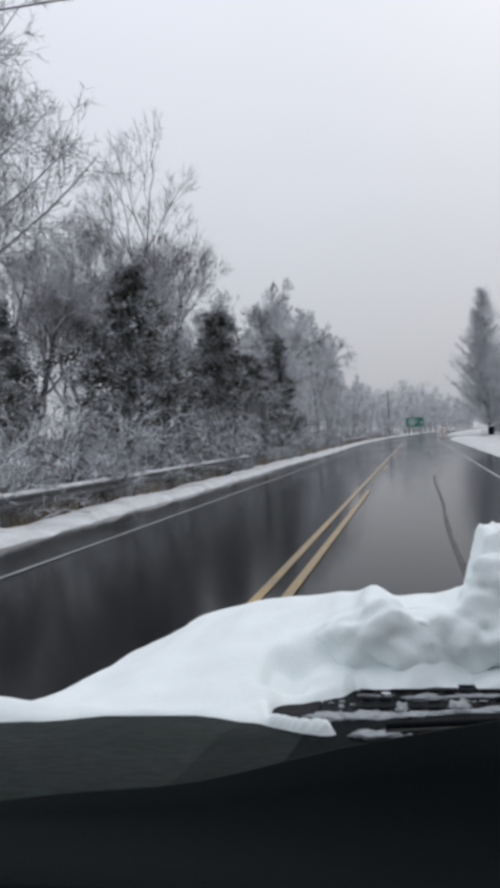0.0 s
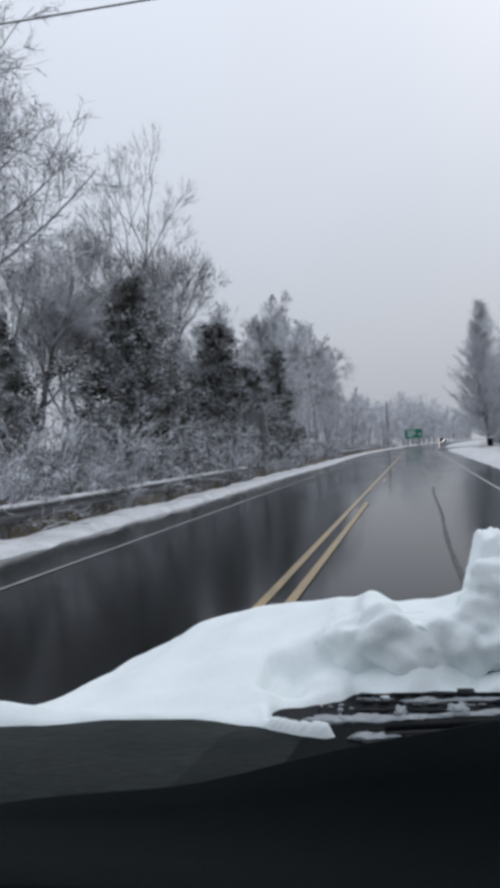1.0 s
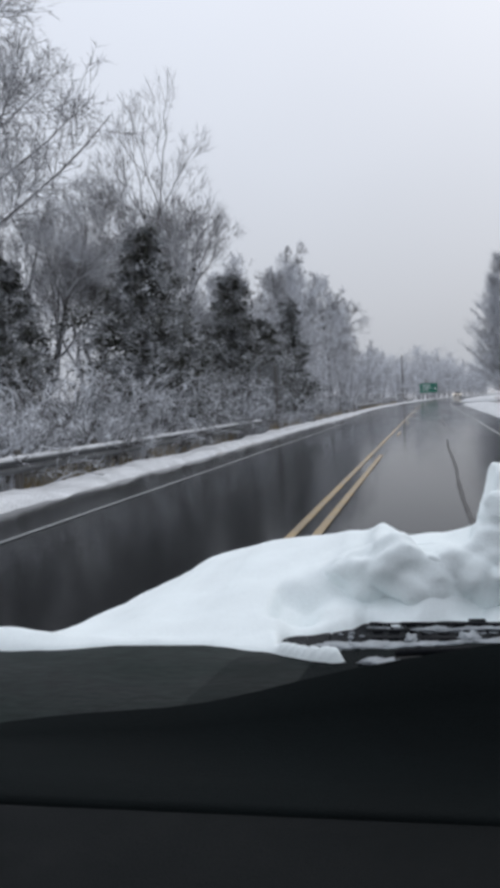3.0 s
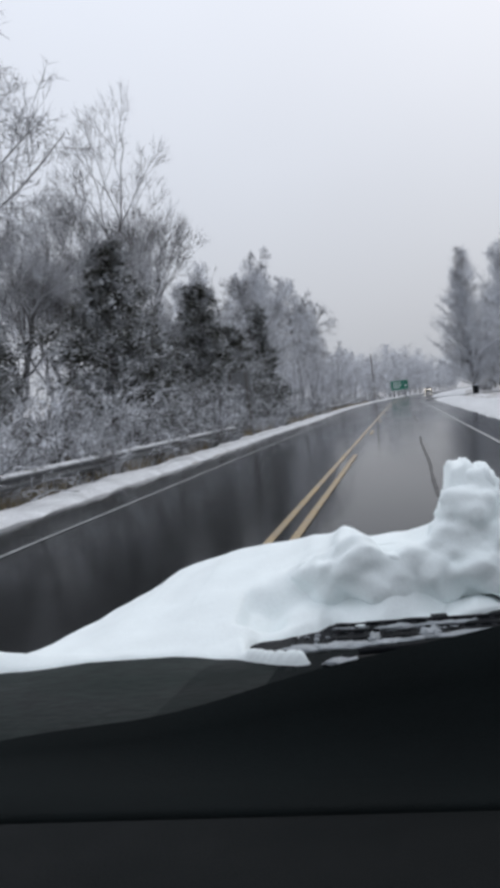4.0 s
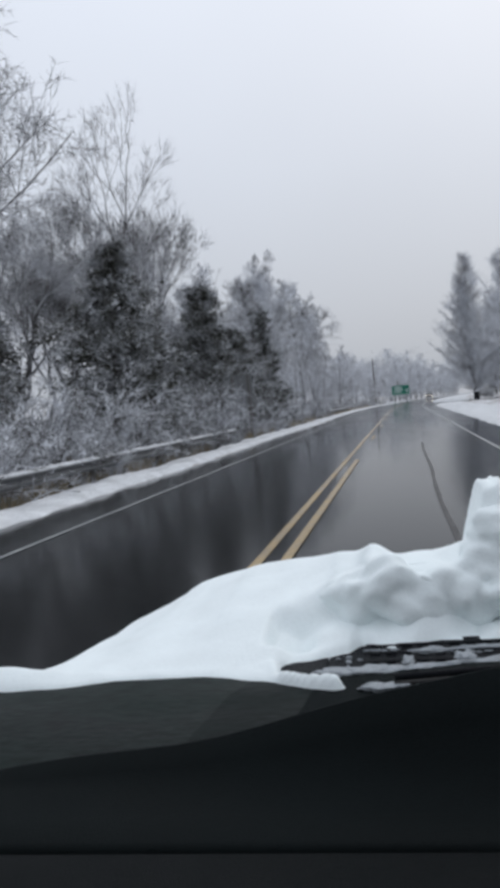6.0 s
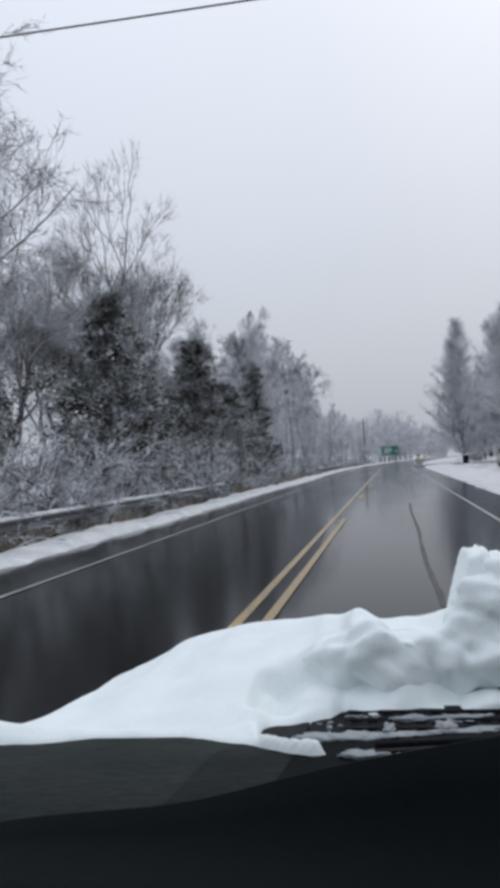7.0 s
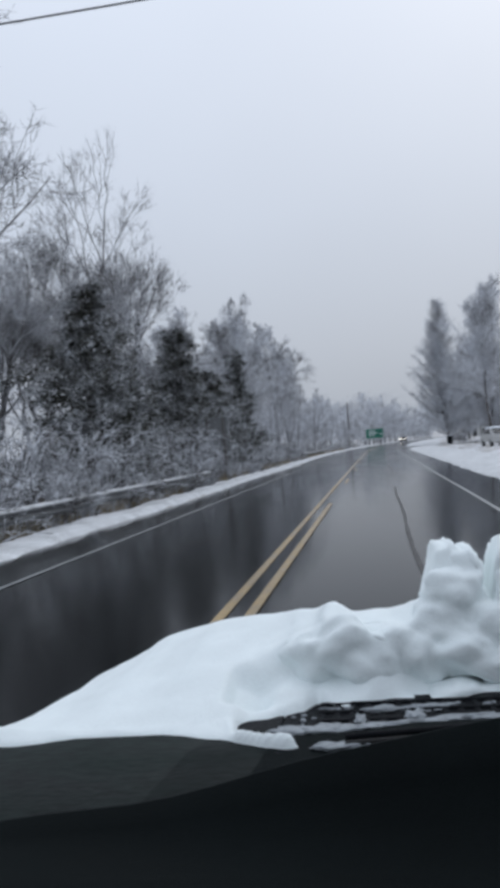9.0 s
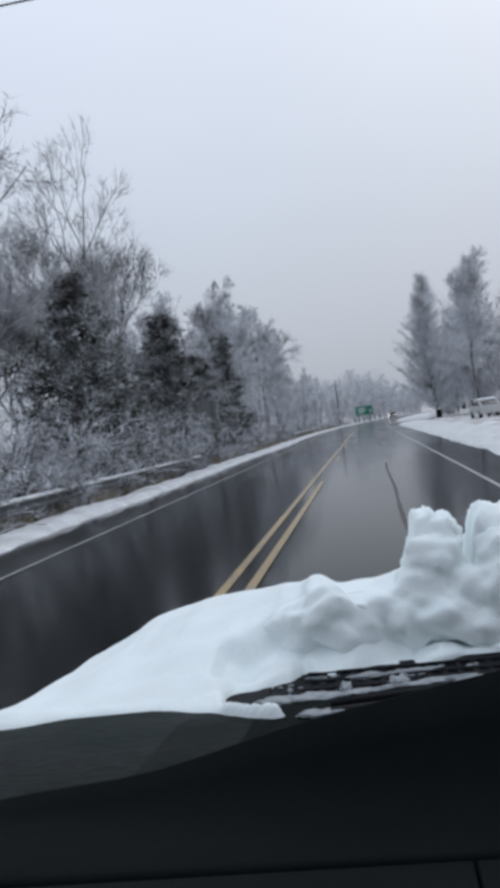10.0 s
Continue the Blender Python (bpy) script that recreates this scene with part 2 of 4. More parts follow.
def make_ground():
    xs, ys = grade(-1600, 1600, 30, 1.0, 1.16), grade(-900, 2600, 180, 2.5, 1.16)
    verts = [(x, y, ground_height(x, y)) for y in ys for x in xs]
    w = len(xs)
    faces = [(j * w + i, j * w + i + 1, (j + 1) * w + i + 1, (j + 1) * w + i) for j in range(len(ys) - 1) for i in range(w - 1)]
    ob = new("ground", mesh_of("ground", verts, faces, True))
    ob.data.materials.append(M["ground"])
    tagged(ob, "snowy ground with brown leaf litter beside the road", "ground", kind="structure")


def strip(name, left, right, y0, y1, step, z, mat, label, category, cols=2, rough=None, lift=0.0):
    """A ribbon that follows the road between two offsets. rough(u, y): extra height."""
    n = max(2, int((y1 - y0) / step) + 1)
    verts, faces = [], []
    for j in range(n):
        y = y0 + (y1 - y0) * j / (n - 1)
        l = left(y) if callable(left) else left
        r = right(y) if callable(right) else right
        for i in range(cols):
            u = l + (r - l) * i / (cols - 1)
            h = z + (rough(i / (cols - 1), u, y) if rough else 0)
            verts.append((u + bend(y), y, h))
    for j in range(n - 1):
        for i in range(cols - 1):
            a = j * cols + i
            faces.append((a, a + 1, a + cols + 1, a + cols))
    ob = new(name, mesh_of(name, verts, faces, True))
    ob.data.materials.append(mat)
    return tagged(ob, label, category, kind="structure")


make_ground()
strip("road", LEFT_EDGE - 0.4, RIGHT_EDGE + 0.4, -260, 700, 2.0, 0.0, M["asphalt"],
      "wet dark asphalt of a two-lane road reflecting the sky", "road", cols=15,
      rough=lambda s, u, y: -0.012 * abs(u + 1.15) + 0.006 * nz(u * 0.8, y * 0.1))


def road_z(u):
    return -0.012 * abs(u + 1.15) + 0.009


def painted(u, y0, y1, wide, mat, name, label):
    return strip(name, u - wide / 2, u + wide / 2, y0, y1, 1.5, road_z(u), mat, label, "road marking",
                 rough=lambda s, uu, y: 0.006 * nz(uu * 0.8, y * 0.1))


painted(-4.70, -260, 420, 0.085, M["white_line"], "edge_line_1", "thin worn white edge line on the wet road")
painted(2.12, -260, 420, 0.085, M["white_line"], "edge_line_2", "thin worn white edge line on the wet road")
painted(-1.42, -40, 420, 0.095, M["yellow"], "centre_line_1", "solid worn yellow centre line on the wet road")
painted(-1.16, -40, 21, 0.095, M["yellow"], "centre_line_2", "solid worn yellow centre line on the wet road")
painted(-1.16, -260, -40, 0.095, M["yellow"], "centre_line_3", "solid worn yellow centre line on the wet road")
for i in range(14):
    painted(-1.16, 31 + 12.2 * i, 34 + 12.2 * i, 0.095, M["yellow"], "centre_dash_%d" % (i + 1), "short worn yellow dash beside the centre line")
for i in range(18):
    painted(-1.42, -255 + 12.2 * i, -252 + 12.2 * i, 0.095, M["yellow"], "centre_dash_%d" % (i + 15), "short worn yellow dash beside the centre line")


def seam(u, y0, y1, seed):
    strip("tar_seam", lambda y: u - 0.03 - 0.02 * nz(y * 0.7, seed) + 0.10 * nz(y * 0.12, seed), lambda y: u + 0.03 + 0.02 * nz(y * 0.9, seed + 5) + 0.10 * nz(y * 0.12, seed),
          y0, y1, 0.4, road_z(u) - 0.004, M["seam"], "dark sealed crack running along the wet lane", "road crack",
          rough=lambda s, uu, y: 0.006 * nz(uu * 0.8, y * 0.1))


seam(0.42, 8.5, 27, 3)
seam(0.55, 38, 52, 8)


def bank(s, u, y):
    edge = min(s, 1 - s) * 5
    return 0.175 * min(1, edge) ** 0.6 * (0.8 + 0.4 * nz(u * 1.2, y * 0.5)) + 0.03 * nz(u * 4, y * 4) * min(1, edge) - 0.085


strip("snow_verge_1", lambda y: -7.35 + 0.25 * nz(3, y * 0.35), lambda y: LEFT_EDGE + 0.14 * nz(7, y * 0.6) + 0.12 * nz(1, y * 1.6), -180, 420, 0.35, 0.0, M["verge_snow"],
      "narrow bank of trodden snow along the road edge", "snow bank", cols=16, rough=bank)
strip("snow_verge_2", lambda y: RIGHT_EDGE + 0.2 * nz(7, y * 0.3) + 0.08 * nz(1, y * 1.7) + 1.6 * float(smoothstep(108, 116, y)), lambda y: 7.2 + 0.6 * nz(5, y * 0.2), -180, 116, 0.6, 0.0, M["verge_snow"],
      "broad snow-covered verge beside the road", "snow bank", cols=16, rough=bank)
strip("snow_verge_3", lambda y: RIGHT_EDGE + 0.25 * nz(9, y * 0.3) + 5.0 * (1 - float(smoothstep(127, 137, y))), lambda y: 9.0 + 0.6 * nz(5, y * 0.2), 127, 420, 0.8, 0.0, M["verge_snow"],
      "broad snow-covered verge past the side road", "snow bank", cols=16, rough=bank)


def side_road():
    xs, verts, faces = [2.6 + 1.5 * i for i in range(30)], [], []
    for x in xs:
        flare = 3.5 * max(0, 1 - (x - 2.6) / 6) ** 2
        for s in (0, 0.33, 0.66, 1):
            y0, y1 = 117.5 - flare, 126.5 + flare
            verts.append((x + bend(120), y0 + (y1 - y0) * s, -0.008))
    for i in range(len(xs) - 1):
        for j in range(3):
            a = i * 4 + j
            faces.append((a, a + 4, a + 5, a + 1))
    ob = new("side_road", mesh_of("side_road", verts, faces))
    ob.data.materials.append(M["asphalt"])
    tagged(ob, "wet asphalt mouth of a side road", "road", kind="structure")


side_road()


# ---- guardrail ----
def guardrail():
    rail = thing("guardrail", "weathered steel guardrail with snow lying on its top edge", "guardrail")
    wave = [(0.00, -0.155), (0.025, -0.13), (0.075, -0.10), (0.075, -0.055), (0.01, -0.012), (0.01, 0.012), (0.075, 0.055), (0.075, 0.10), (0.025, 0.13), (0.00, 0.155)]
    back = [(a - 0.006, b) for a, b in reversed(wave)]
    ring = wave + back
    beam = loft_mesh("beam", [[(a, y, b) for a, b in ring] for y in (0.0, 1.27, 2.54, 3.81)])
    cap_secs = []
    for k in range(17):
        y = 3.81 * k / 16
        h = 0.012 + 0.014 * nz(1.5, y * 2.3) if 0 < k < 16 else 0.003
        cap_secs.append([(0.085, y, 0.090), (0.088, y, 0.108), (0.055, y, 0.140 + h * 0.3), (0.035, y, 0.150 + h), (0.005, y, 0.158 + h), (-0.015, y, 0.150), (-0.010, y, 0.135)])
    cap = loft_mesh("snow_cap", cap_secs, smooth=True)
    post = box_mesh("post", 0.10, 0.15, 0.95, (0, 0, 0.42), 0.012)
    block = box_mesh("spacer_block", 0.14, 0.14, 0.34, (0, 0, 0), 0.01)
    for i in range(-30, 52):
        y = i * 3.81
        if 10 <= i <= 22 or i > 30:
            continue
        x0, x1 = bend(y) - 7.25, bend(y + 3.81) - 7.25
        turn = pose(x0, y, 0.47, 0, 0, -math.degrees(math.atan2(x1 - x0, 3.81)))
        b = part("beam", beam, M["galvanised"], rail)
        b.matrix_basis = turn
        c = part("snow_cap", cap, M["verge_snow"], rail, "thin line of snow on the rail")
        c.matrix_basis = turn
        p = part("post", post, M["post"], rail)
        p.matrix_basis = pose(x0 - 0.20, y, -0.17)
        q = part("spacer_block", block, M["post"], rail)
        q.matrix_basis = pose(x0 - 0.078, y, 0.47)


guardrail()


# ---- trees ----
class Skin:
    """Collects tubes, cones and leaves as plain lists."""

    def __init__(self):
        self.v, self.f = [], []

    def tube(self, pts, radii, k):
        base = len(self.v)
        n = len(pts)
        for i, (p, r) in enumerate(zip(pts, radii)):
            d = (pts[min(i + 1, n - 1)] - pts[max(i - 1, 0)]).normalized()
            a = d.orthogonal().normalized() if abs(d.z) < 0.95 else (Vector((1, 0, 0)) - d * d.x).normalized()
            b = d.cross(a)
            for j in range(k):
                t = 2 * math.pi * j / k
                self.v.append(p + (a * math.cos(t) + b * math.sin(t)) * r)
        for i in range(n - 1):
            for j in range(k):
                m = (j + 1) % k
                self.f.append((base + i * k + j, base + i * k + m, base + (i + 1) * k + m, base + (i + 1) * k + j))

    def cone(self, p, q, r):
        base = len(self.v)
        d = (q - p)
        a = d.orthogonal().normalized() * r
        b = d.normalized().cross(a)
        self.v += [p + a, p - a * 0.5 + b * 0.87, p - a * 0.5 - b * 0.87, q]
        self.f += [(base, base + 1, base + 3), (base + 1, base + 2, base + 3), (base + 2, base, base + 3)]

    def leaf(self, p, d, side, long, wide):
        base = len(self.v)
        self.v += [p, p + d * long * 0.45 + side * wide * 0.5, p + d * long, p + d * long * 0.45 - side * wide * 0.5]
        self.f += [(base, base + 1, base + 2, base + 3)]

    def mesh(self, name, smooth=False):
        return mesh_of(name, self.v, self.f, smooth)


def turned(rng, d, angle, spin=None):
    """d turned by an angle about a random axis across it."""
    side = d.orthogonal().normalized()
    t = rng.uniform(0, 2 * math.pi) if spin is None else spin
    axis = side * math.cos(t) + d.cross(side).normalized() * math.sin(t)
    return (d * math.cos(angle) + axis.cross(d).normalized() * math.sin(angle)).normalized()


def branch(skin, rng, p, d, length, r, level, prm):
    if level == 3:
        e = p + d * length
        skin.cone(p, e, prm["fine"] * 1.25)
        for c in range(prm["kids"][3]):
            q = p.lerp(e, rng.uniform(0.1, 0.95))
            dd = turned(rng, d, radians(rng.uniform(25, 65)))
            dd.z += prm["droop"]
            skin.cone(q, q + dd * length * rng.uniform(0.3, 0.8), prm["fine"])
        return
    n = (9, 6, 3)[level]
    pts, radii = [p.copy()], [r]
    for i in range(n):
        wob = prm["wander"][level]
        d = (d + Vector((rng.gauss(0, wob), rng.gauss(0, wob), rng.gauss(0, wob) + prm["lift"][level]))).normalized()
        pts.append(pts[-1] + d * (length / n))
        radii.append(max(r * (1 - (i + 1) / n * prm["taper"][level]), prm["fine"] * 0.8))
    skin.tube(pts, radii, (8, 5, 3)[level])
    kids = prm["kids"][level]
    for c in range(kids):
        s = rng.uniform(prm["start"][level], 1.0) if level else prm["start"][0] + (1 - prm["start"][0]) * (c + rng.random()) / kids
        f = s * n
        i = min(int(f), n - 1)
        q = pts[i].lerp(pts[i + 1], f - i)
        dd = (pts[i + 1] - pts[i]).normalized()
        a = radians(rng.gauss(prm["angle"][level], 10))
        l = length * prm["ratio"][level] * rng.uniform(0.65, 1.2)
        if level == 0:
            l *= prm["shape"](s)
            dd = turned(rng, dd, a * (1 - 0.35 * s), c * 2.4 + rng.uniform(-0.5, 0.5))
        else:
            l *= 1.15 - 0.6 * s
            dd = turned(rng, dd, a)
        branch(skin if level else prm["crown"], rng, q, dd, l, max(radii[i] * prm["thin"][level], prm["fine"]), level + 1, prm)


STYLES = {
    # a tall rounded crown of rising limbs
    "upright": dict(wander=(0.05, 0.11, 0.14), lift=(0.02, 0.13, 0.09), taper=(0.85, 0.8, 0.8), kids=(20, 10, 8, 5), angle=(52, 40, 38), ratio=(0.44, 0.50, 0.62),
                    thin=(0.42, 0.45, 0.5), shape=lambda s: 1.1 - 0.6 * s, fine=0.009, droop=0.2, start=(0.28, 0.12, 0.1)),
    # one leader with wide layered boughs
    "layered": dict(wander=(0.035, 0.10, 0.13), lift=(0.03, 0.055, 0.01), taper=(0.9, 0.8, 0.8), kids=(26, 11, 8, 5), angle=(66, 45, 42), ratio=(0.42, 0.46, 0.58),
                    thin=(0.36, 0.42, 0.5), shape=lambda s: 1.2 - 0.95 * s, fine=0.009, droop=0.0, start=(0.32, 0.12, 0.1)),
    # bush-like tree with several stems from the ground
    "multi": dict(wander=(0.06, 0.12, 0.14), lift=(0.06, 0.12, 0.09), taper=(0.85, 0.8, 0.8), kids=(9, 7, 6, 4), angle=(36, 38, 38), ratio=(0.45, 0.5, 0.6),
                  thin=(0.5, 0.45, 0.5), shape=lambda s: 1.1 - 0.5 * s, fine=0.014, droop=0.15, start=(0.15, 0.1, 0.1)),
    # sparse tree for the wood behind
    "sparse": dict(wander=(0.05, 0.11, 0.14), lift=(0.03, 0.12, 0.08), taper=(0.85, 0.8, 0.8), kids=(15, 7, 5, 3), angle=(46, 42, 40), ratio=(0.40, 0.5, 0.62),
                   thin=(0.42, 0.45, 0.5), shape=lambda s: 1.15 - 0.7 * s, fine=0.020, droop=0.15, start=(0.25, 0.1, 0.1)),
}


def bare_tree(name, label, style, height, radius, seed, twig="twig", stems=1, lean=(0, 0), group="roadside trees", change=None):
    rng = random.Random(seed)
    prm = dict(STYLES[style])
    if change:
        prm.update(change)
    trunk, crown = Skin(), Skin()
    prm["crown"] = crown
    for s in range(stems):
        a = 2 * math.pi * s / stems + rng.random()
        spread = 0.0 if stems == 1 else 0.28
        d = Vector((lean[0] + spread * math.cos(a), lean[1] + spread * math.sin(a), 1)).normalized()
        foot = Vector((0.25 * math.cos(a), 0.25 * math.sin(a), -0.25)) if stems > 1 else Vector((0, 0, -0.25))
        branch(trunk, rng, foot, d, height * (1 if s == 0 else rng.uniform(0.7, 0.95)), radius, 0, prm)
    tree = thing(name, label, "tree", group)
    part("trunk", trunk.mesh("trunk", True), M["bark"], tree)
    part("crown", crown.mesh("crown"), M[twig], tree)
    return tree


def fork(wood, fine, rng, p, d, length, r, level, last, spread):
    """One limb, which forks again and again into a fan of twigs."""
    bow = Vector((rng.gauss(0, 0.10), rng.gauss(0, 0.10), rng.gauss(0, 0.05)))
    mid = p + (d + bow) * length * 0.5
    e = p + d * length
    skin = wood if level == 0 else fine
    skin.tube([p, mid, e], [r, r * 0.86, r * 0.74], 7 if level == 0 else 5 if level < 3 else 3)
    if level >= 2:
        for k in range(2):
            q = mid.lerp(e, rng.random())
            t = turned(rng, d, radians(rng.uniform(35, 65)))
            tip = q + t * rng.uniform(0.35, 0.8)
            fine.cone(q, tip, 0.010)
            g = q.lerp(tip, 0.5)
            fine.cone(g, g + turned(rng, t, radians(40)) * rng.uniform(0.2, 0.4), 0.008)
    if level == last:
        for k in range(4):
            t = turned(rng, d, radians(rng.uniform(8, 38)))
            tip = e + t * rng.uniform(0.4, 0.9)
            fine.cone(e, tip, max(r * 0.6, 0.009))
            g = e.lerp(tip, 0.45)
            fine.cone(g, g + turned(rng, t, radians(35)) * rng.uniform(0.2, 0.45), 0.008)
        return
    n = 4 if level == 0 else 3 if rng.random() < 0.38 else 2
    start = rng.uniform(0, 6.28)
    for k in range(n):
        a = spread * (1.15 if level == 0 else 1.0) * rng.uniform(0.55, 1.3) * (0.4 if k == 0 else 1.0)
        dd = turned(rng, d, radians(a), start + 6.28 * k / n + rng.uniform(-0.4, 0.4))
        dd = (dd + Vector((0, 0, 0.09))).normalized()
        fork(wood, fine, rng, e - d * length * (0.12 if level == 0 and k else 0.0), dd, length * (rng.uniform(0.78, 0.92) if k == 0 else rng.uniform(0.58, 0.84) * (0.85 if level == 0 else 1.0)), r * (0.70 if k == 0 else 0.58), level + 1, last, spread)


def forked_tree(name, label, height, seed, bole=0.26, spread=25, last=7, twig="twig_dark", group="roadside trees"):
    rng = random.Random(seed)
    wood, fine = Skin(), Skin()
    fork(wood, fine, rng, Vector((0, 0, -0.25)), Vector((rng.gauss(0, 0.03), rng.gauss(0, 0.03), 1)).normalized(), height * bole, height * 0.0135, 0, last, spread)
    tree = thing(name, label, "tree", group)
    part("trunk", wood.mesh("trunk", True), M["bark"], tree)
    part("crown", fine.mesh("crown"), M[twig], tree)
    return tree


def spire_tree(name, label, height, wide, seed, group):
    """A pointed bare tree: a leader, steep limbs and a close haze of fine twigs that fill a cone."""
    rng = random.Random(seed)
    trunk, crown = Skin(), Skin()
    for k, (lean, part_h) in enumerate(((0.0, 1.0), (0.10, 0.86), (-0.09, 0.8))):
        az = k * 2.2 + seed
        axis = [Vector((lean * math.cos(az) * height * t * (1 - 0.45 * t) + 0.08 * math.sin(6 * t + k), lean * math.sin(az) * height * t * (1 - 0.45 * t), t * height * part_h - 0.2)) for t in [i / 10 for i in range(11)]]
        trunk.tube(axis, [(0.26 if k == 0 else 0.16) * (1 - 0.9 * i / 10) for i in range(11)], 7)
        for b in range(170 if k == 0 else 80):
            h = 0.06 + 0.94 * (b + rng.random()) / (170 if k == 0 else 80)
            f = h * 10
            i = min(int(f), 9)
            c = axis[i].lerp(axis[i + 1], f - i)
            a = b * 2.4 + rng.uniform(-0.5, 0.5)
            full = 0.55 + 0.45 * min(1, h / 0.2)
            reach = wide * full * (1.04 - h) ** 1.05 * rng.uniform(0.65, 1.15) * (1.0 if k == 0 else 0.75) + 0.3
            tip = c + Vector((math.cos(a) * reach, math.sin(a) * reach, reach * rng.uniform(0.5, 1.0)))
            mid = c.lerp(tip, 0.5) + Vector((0, 0, -0.08 * reach))
            crown.tube([c, mid, tip], [0.05 * (1.1 - h) + 0.02, 0.03, 0.018], 3)
            for s in range(int(20 + 34 * reach / wide * 2)):
                t = rng.uniform(0.1, 1.0)
                q = (c.lerp(mid, t * 2) if t < 0.5 else mid.lerp(tip, t * 2 - 1)) + Vector((rng.gauss(0, 0.12), rng.gauss(0, 0.12), rng.gauss(0, 0.12)))
                d = Vector((math.cos(a) * 0.6 + rng.gauss(0, 0.5), math.sin(a) * 0.6 + rng.gauss(0, 0.5), rng.uniform(0.2, 1.2))).normalized()
                e = q + d * rng.uniform(0.5, 1.3)
                crown.cone(q, e, 0.022)
                g = q.lerp(e, rng.uniform(0.3, 0.8))
                crown.cone(g, g + turned(rng, d, radians(40)) * rng.uniform(0.25, 0.6), 0.018)
    tree = thing(name, label, "tree", group)
    part("trunk", trunk.mesh("trunk", True), M["bark"], tree)
    part("crown", crown.mesh("crown"), M["twig_hazed"], tree)
    return tree


def cedar_profile(h, phase):
    return (0.45 + 0.55 * min(1, h / 0.15)) * (1.03 - h) ** 0.85 * (1 + 0.18 * math.sin(h * 11 + phase))


def evergreen(name, label, height, wide, seed, sprays=15000, leaf="cedar", size=0.19, twiggy=3, lean=(0, 0), profile=cedar_profile, group="roadside trees"):
    """A trunk with boughs of many small flat sprays, and some bare twigs that stick out."""
    rng = random.Random(seed)
    trunk, crown, twigs = Skin(), Skin(), Skin()
    axis = [Vector((lean[0] * t * height + 0.12 * math.sin(t * 5 + seed), lean[1] * t * height + 0.12 * math.cos(t * 4 + seed), t * height - 0.2)) for t in [i / 10 for i in range(11)]]
    trunk.tube(axis, [0.20 * (1 - 0.9 * i / 10) * height / 9 for i in range(11)], 7)
    boughs = 150
    per = sprays // boughs
    for b in range(boughs):
        h = (b + rng.random()) / boughs
        f = h * 10
        i = min(int(f), 9)
        c = axis[i].lerp(axis[i + 1], f - i)
        az = b * 2.4 + rng.uniform(-0.6, 0.6)
        reach = wide * profile(h, seed) * rng.uniform(0.55, 1.2) * (1 + 0.4 * nz(math.cos(az) * 1.3 + seed, math.sin(az) * 1.3, h * 5)) + 0.15
        out = Vector((math.cos(az), math.sin(az), rng.uniform(-0.15, 0.6)))
        tip = c + out * reach
        trunk.tube([c, c.lerp(tip, 0.55) + Vector((0, 0, 0.08)), tip], [0.03, 0.018, 0.006], 3)
        for s in range(per):
            t = 1 - rng.random() ** 1.7 * 0.9
            spread = 0.10 + 0.13 * reach * (0.3 + 0.7 * math.sin(math.pi * min(1, t * 0.9)))
            q = c.lerp(tip, t) + Vector((rng.gauss(0, spread), rng.gauss(0, spread), rng.gauss(-0.06, spread * 0.55)))
            d = Vector((out.x + rng.gauss(0, 0.6), out.y + rng.gauss(0, 0.6), rng.gauss(-0.1, 0.6))).normalized()
            side = turned(rng, d, math.pi / 2)
            crown.leaf(q, d, side, size * rng.uniform(0.6, 1.6), size * rng.uniform(0.3, 0.6))
        for s in range(twiggy):
            d = Vector((out.x + rng.gauss(0, 0.4), out.y + rng.gauss(0, 0.4), rng.gauss(0.35, 0.4))).normalized()
            q = c.lerp(tip, rng.uniform(0.5, 1.0))
            e = q + d * rng.uniform(0.25, 0.8)
            twigs.cone(q, e, 0.013)
            for k in range(5):
                a = q.lerp(e, rng.uniform(0.2, 0.95))
                twigs.cone(a, a + turned(rng, d, radians(rng.uniform(25, 60))) * rng.uniform(0.12, 0.35), 0.010)
    tree = thing(name, label, "tree", group)
    part("trunk", trunk.mesh("trunk", True), M["bark"], tree)
    part("crown", crown.mesh("crown"), M[leaf], tree)
    part("twig_growth", twigs.mesh("twig_growth"), M["twig"], tree, "bare rimed twigs")
    return tree


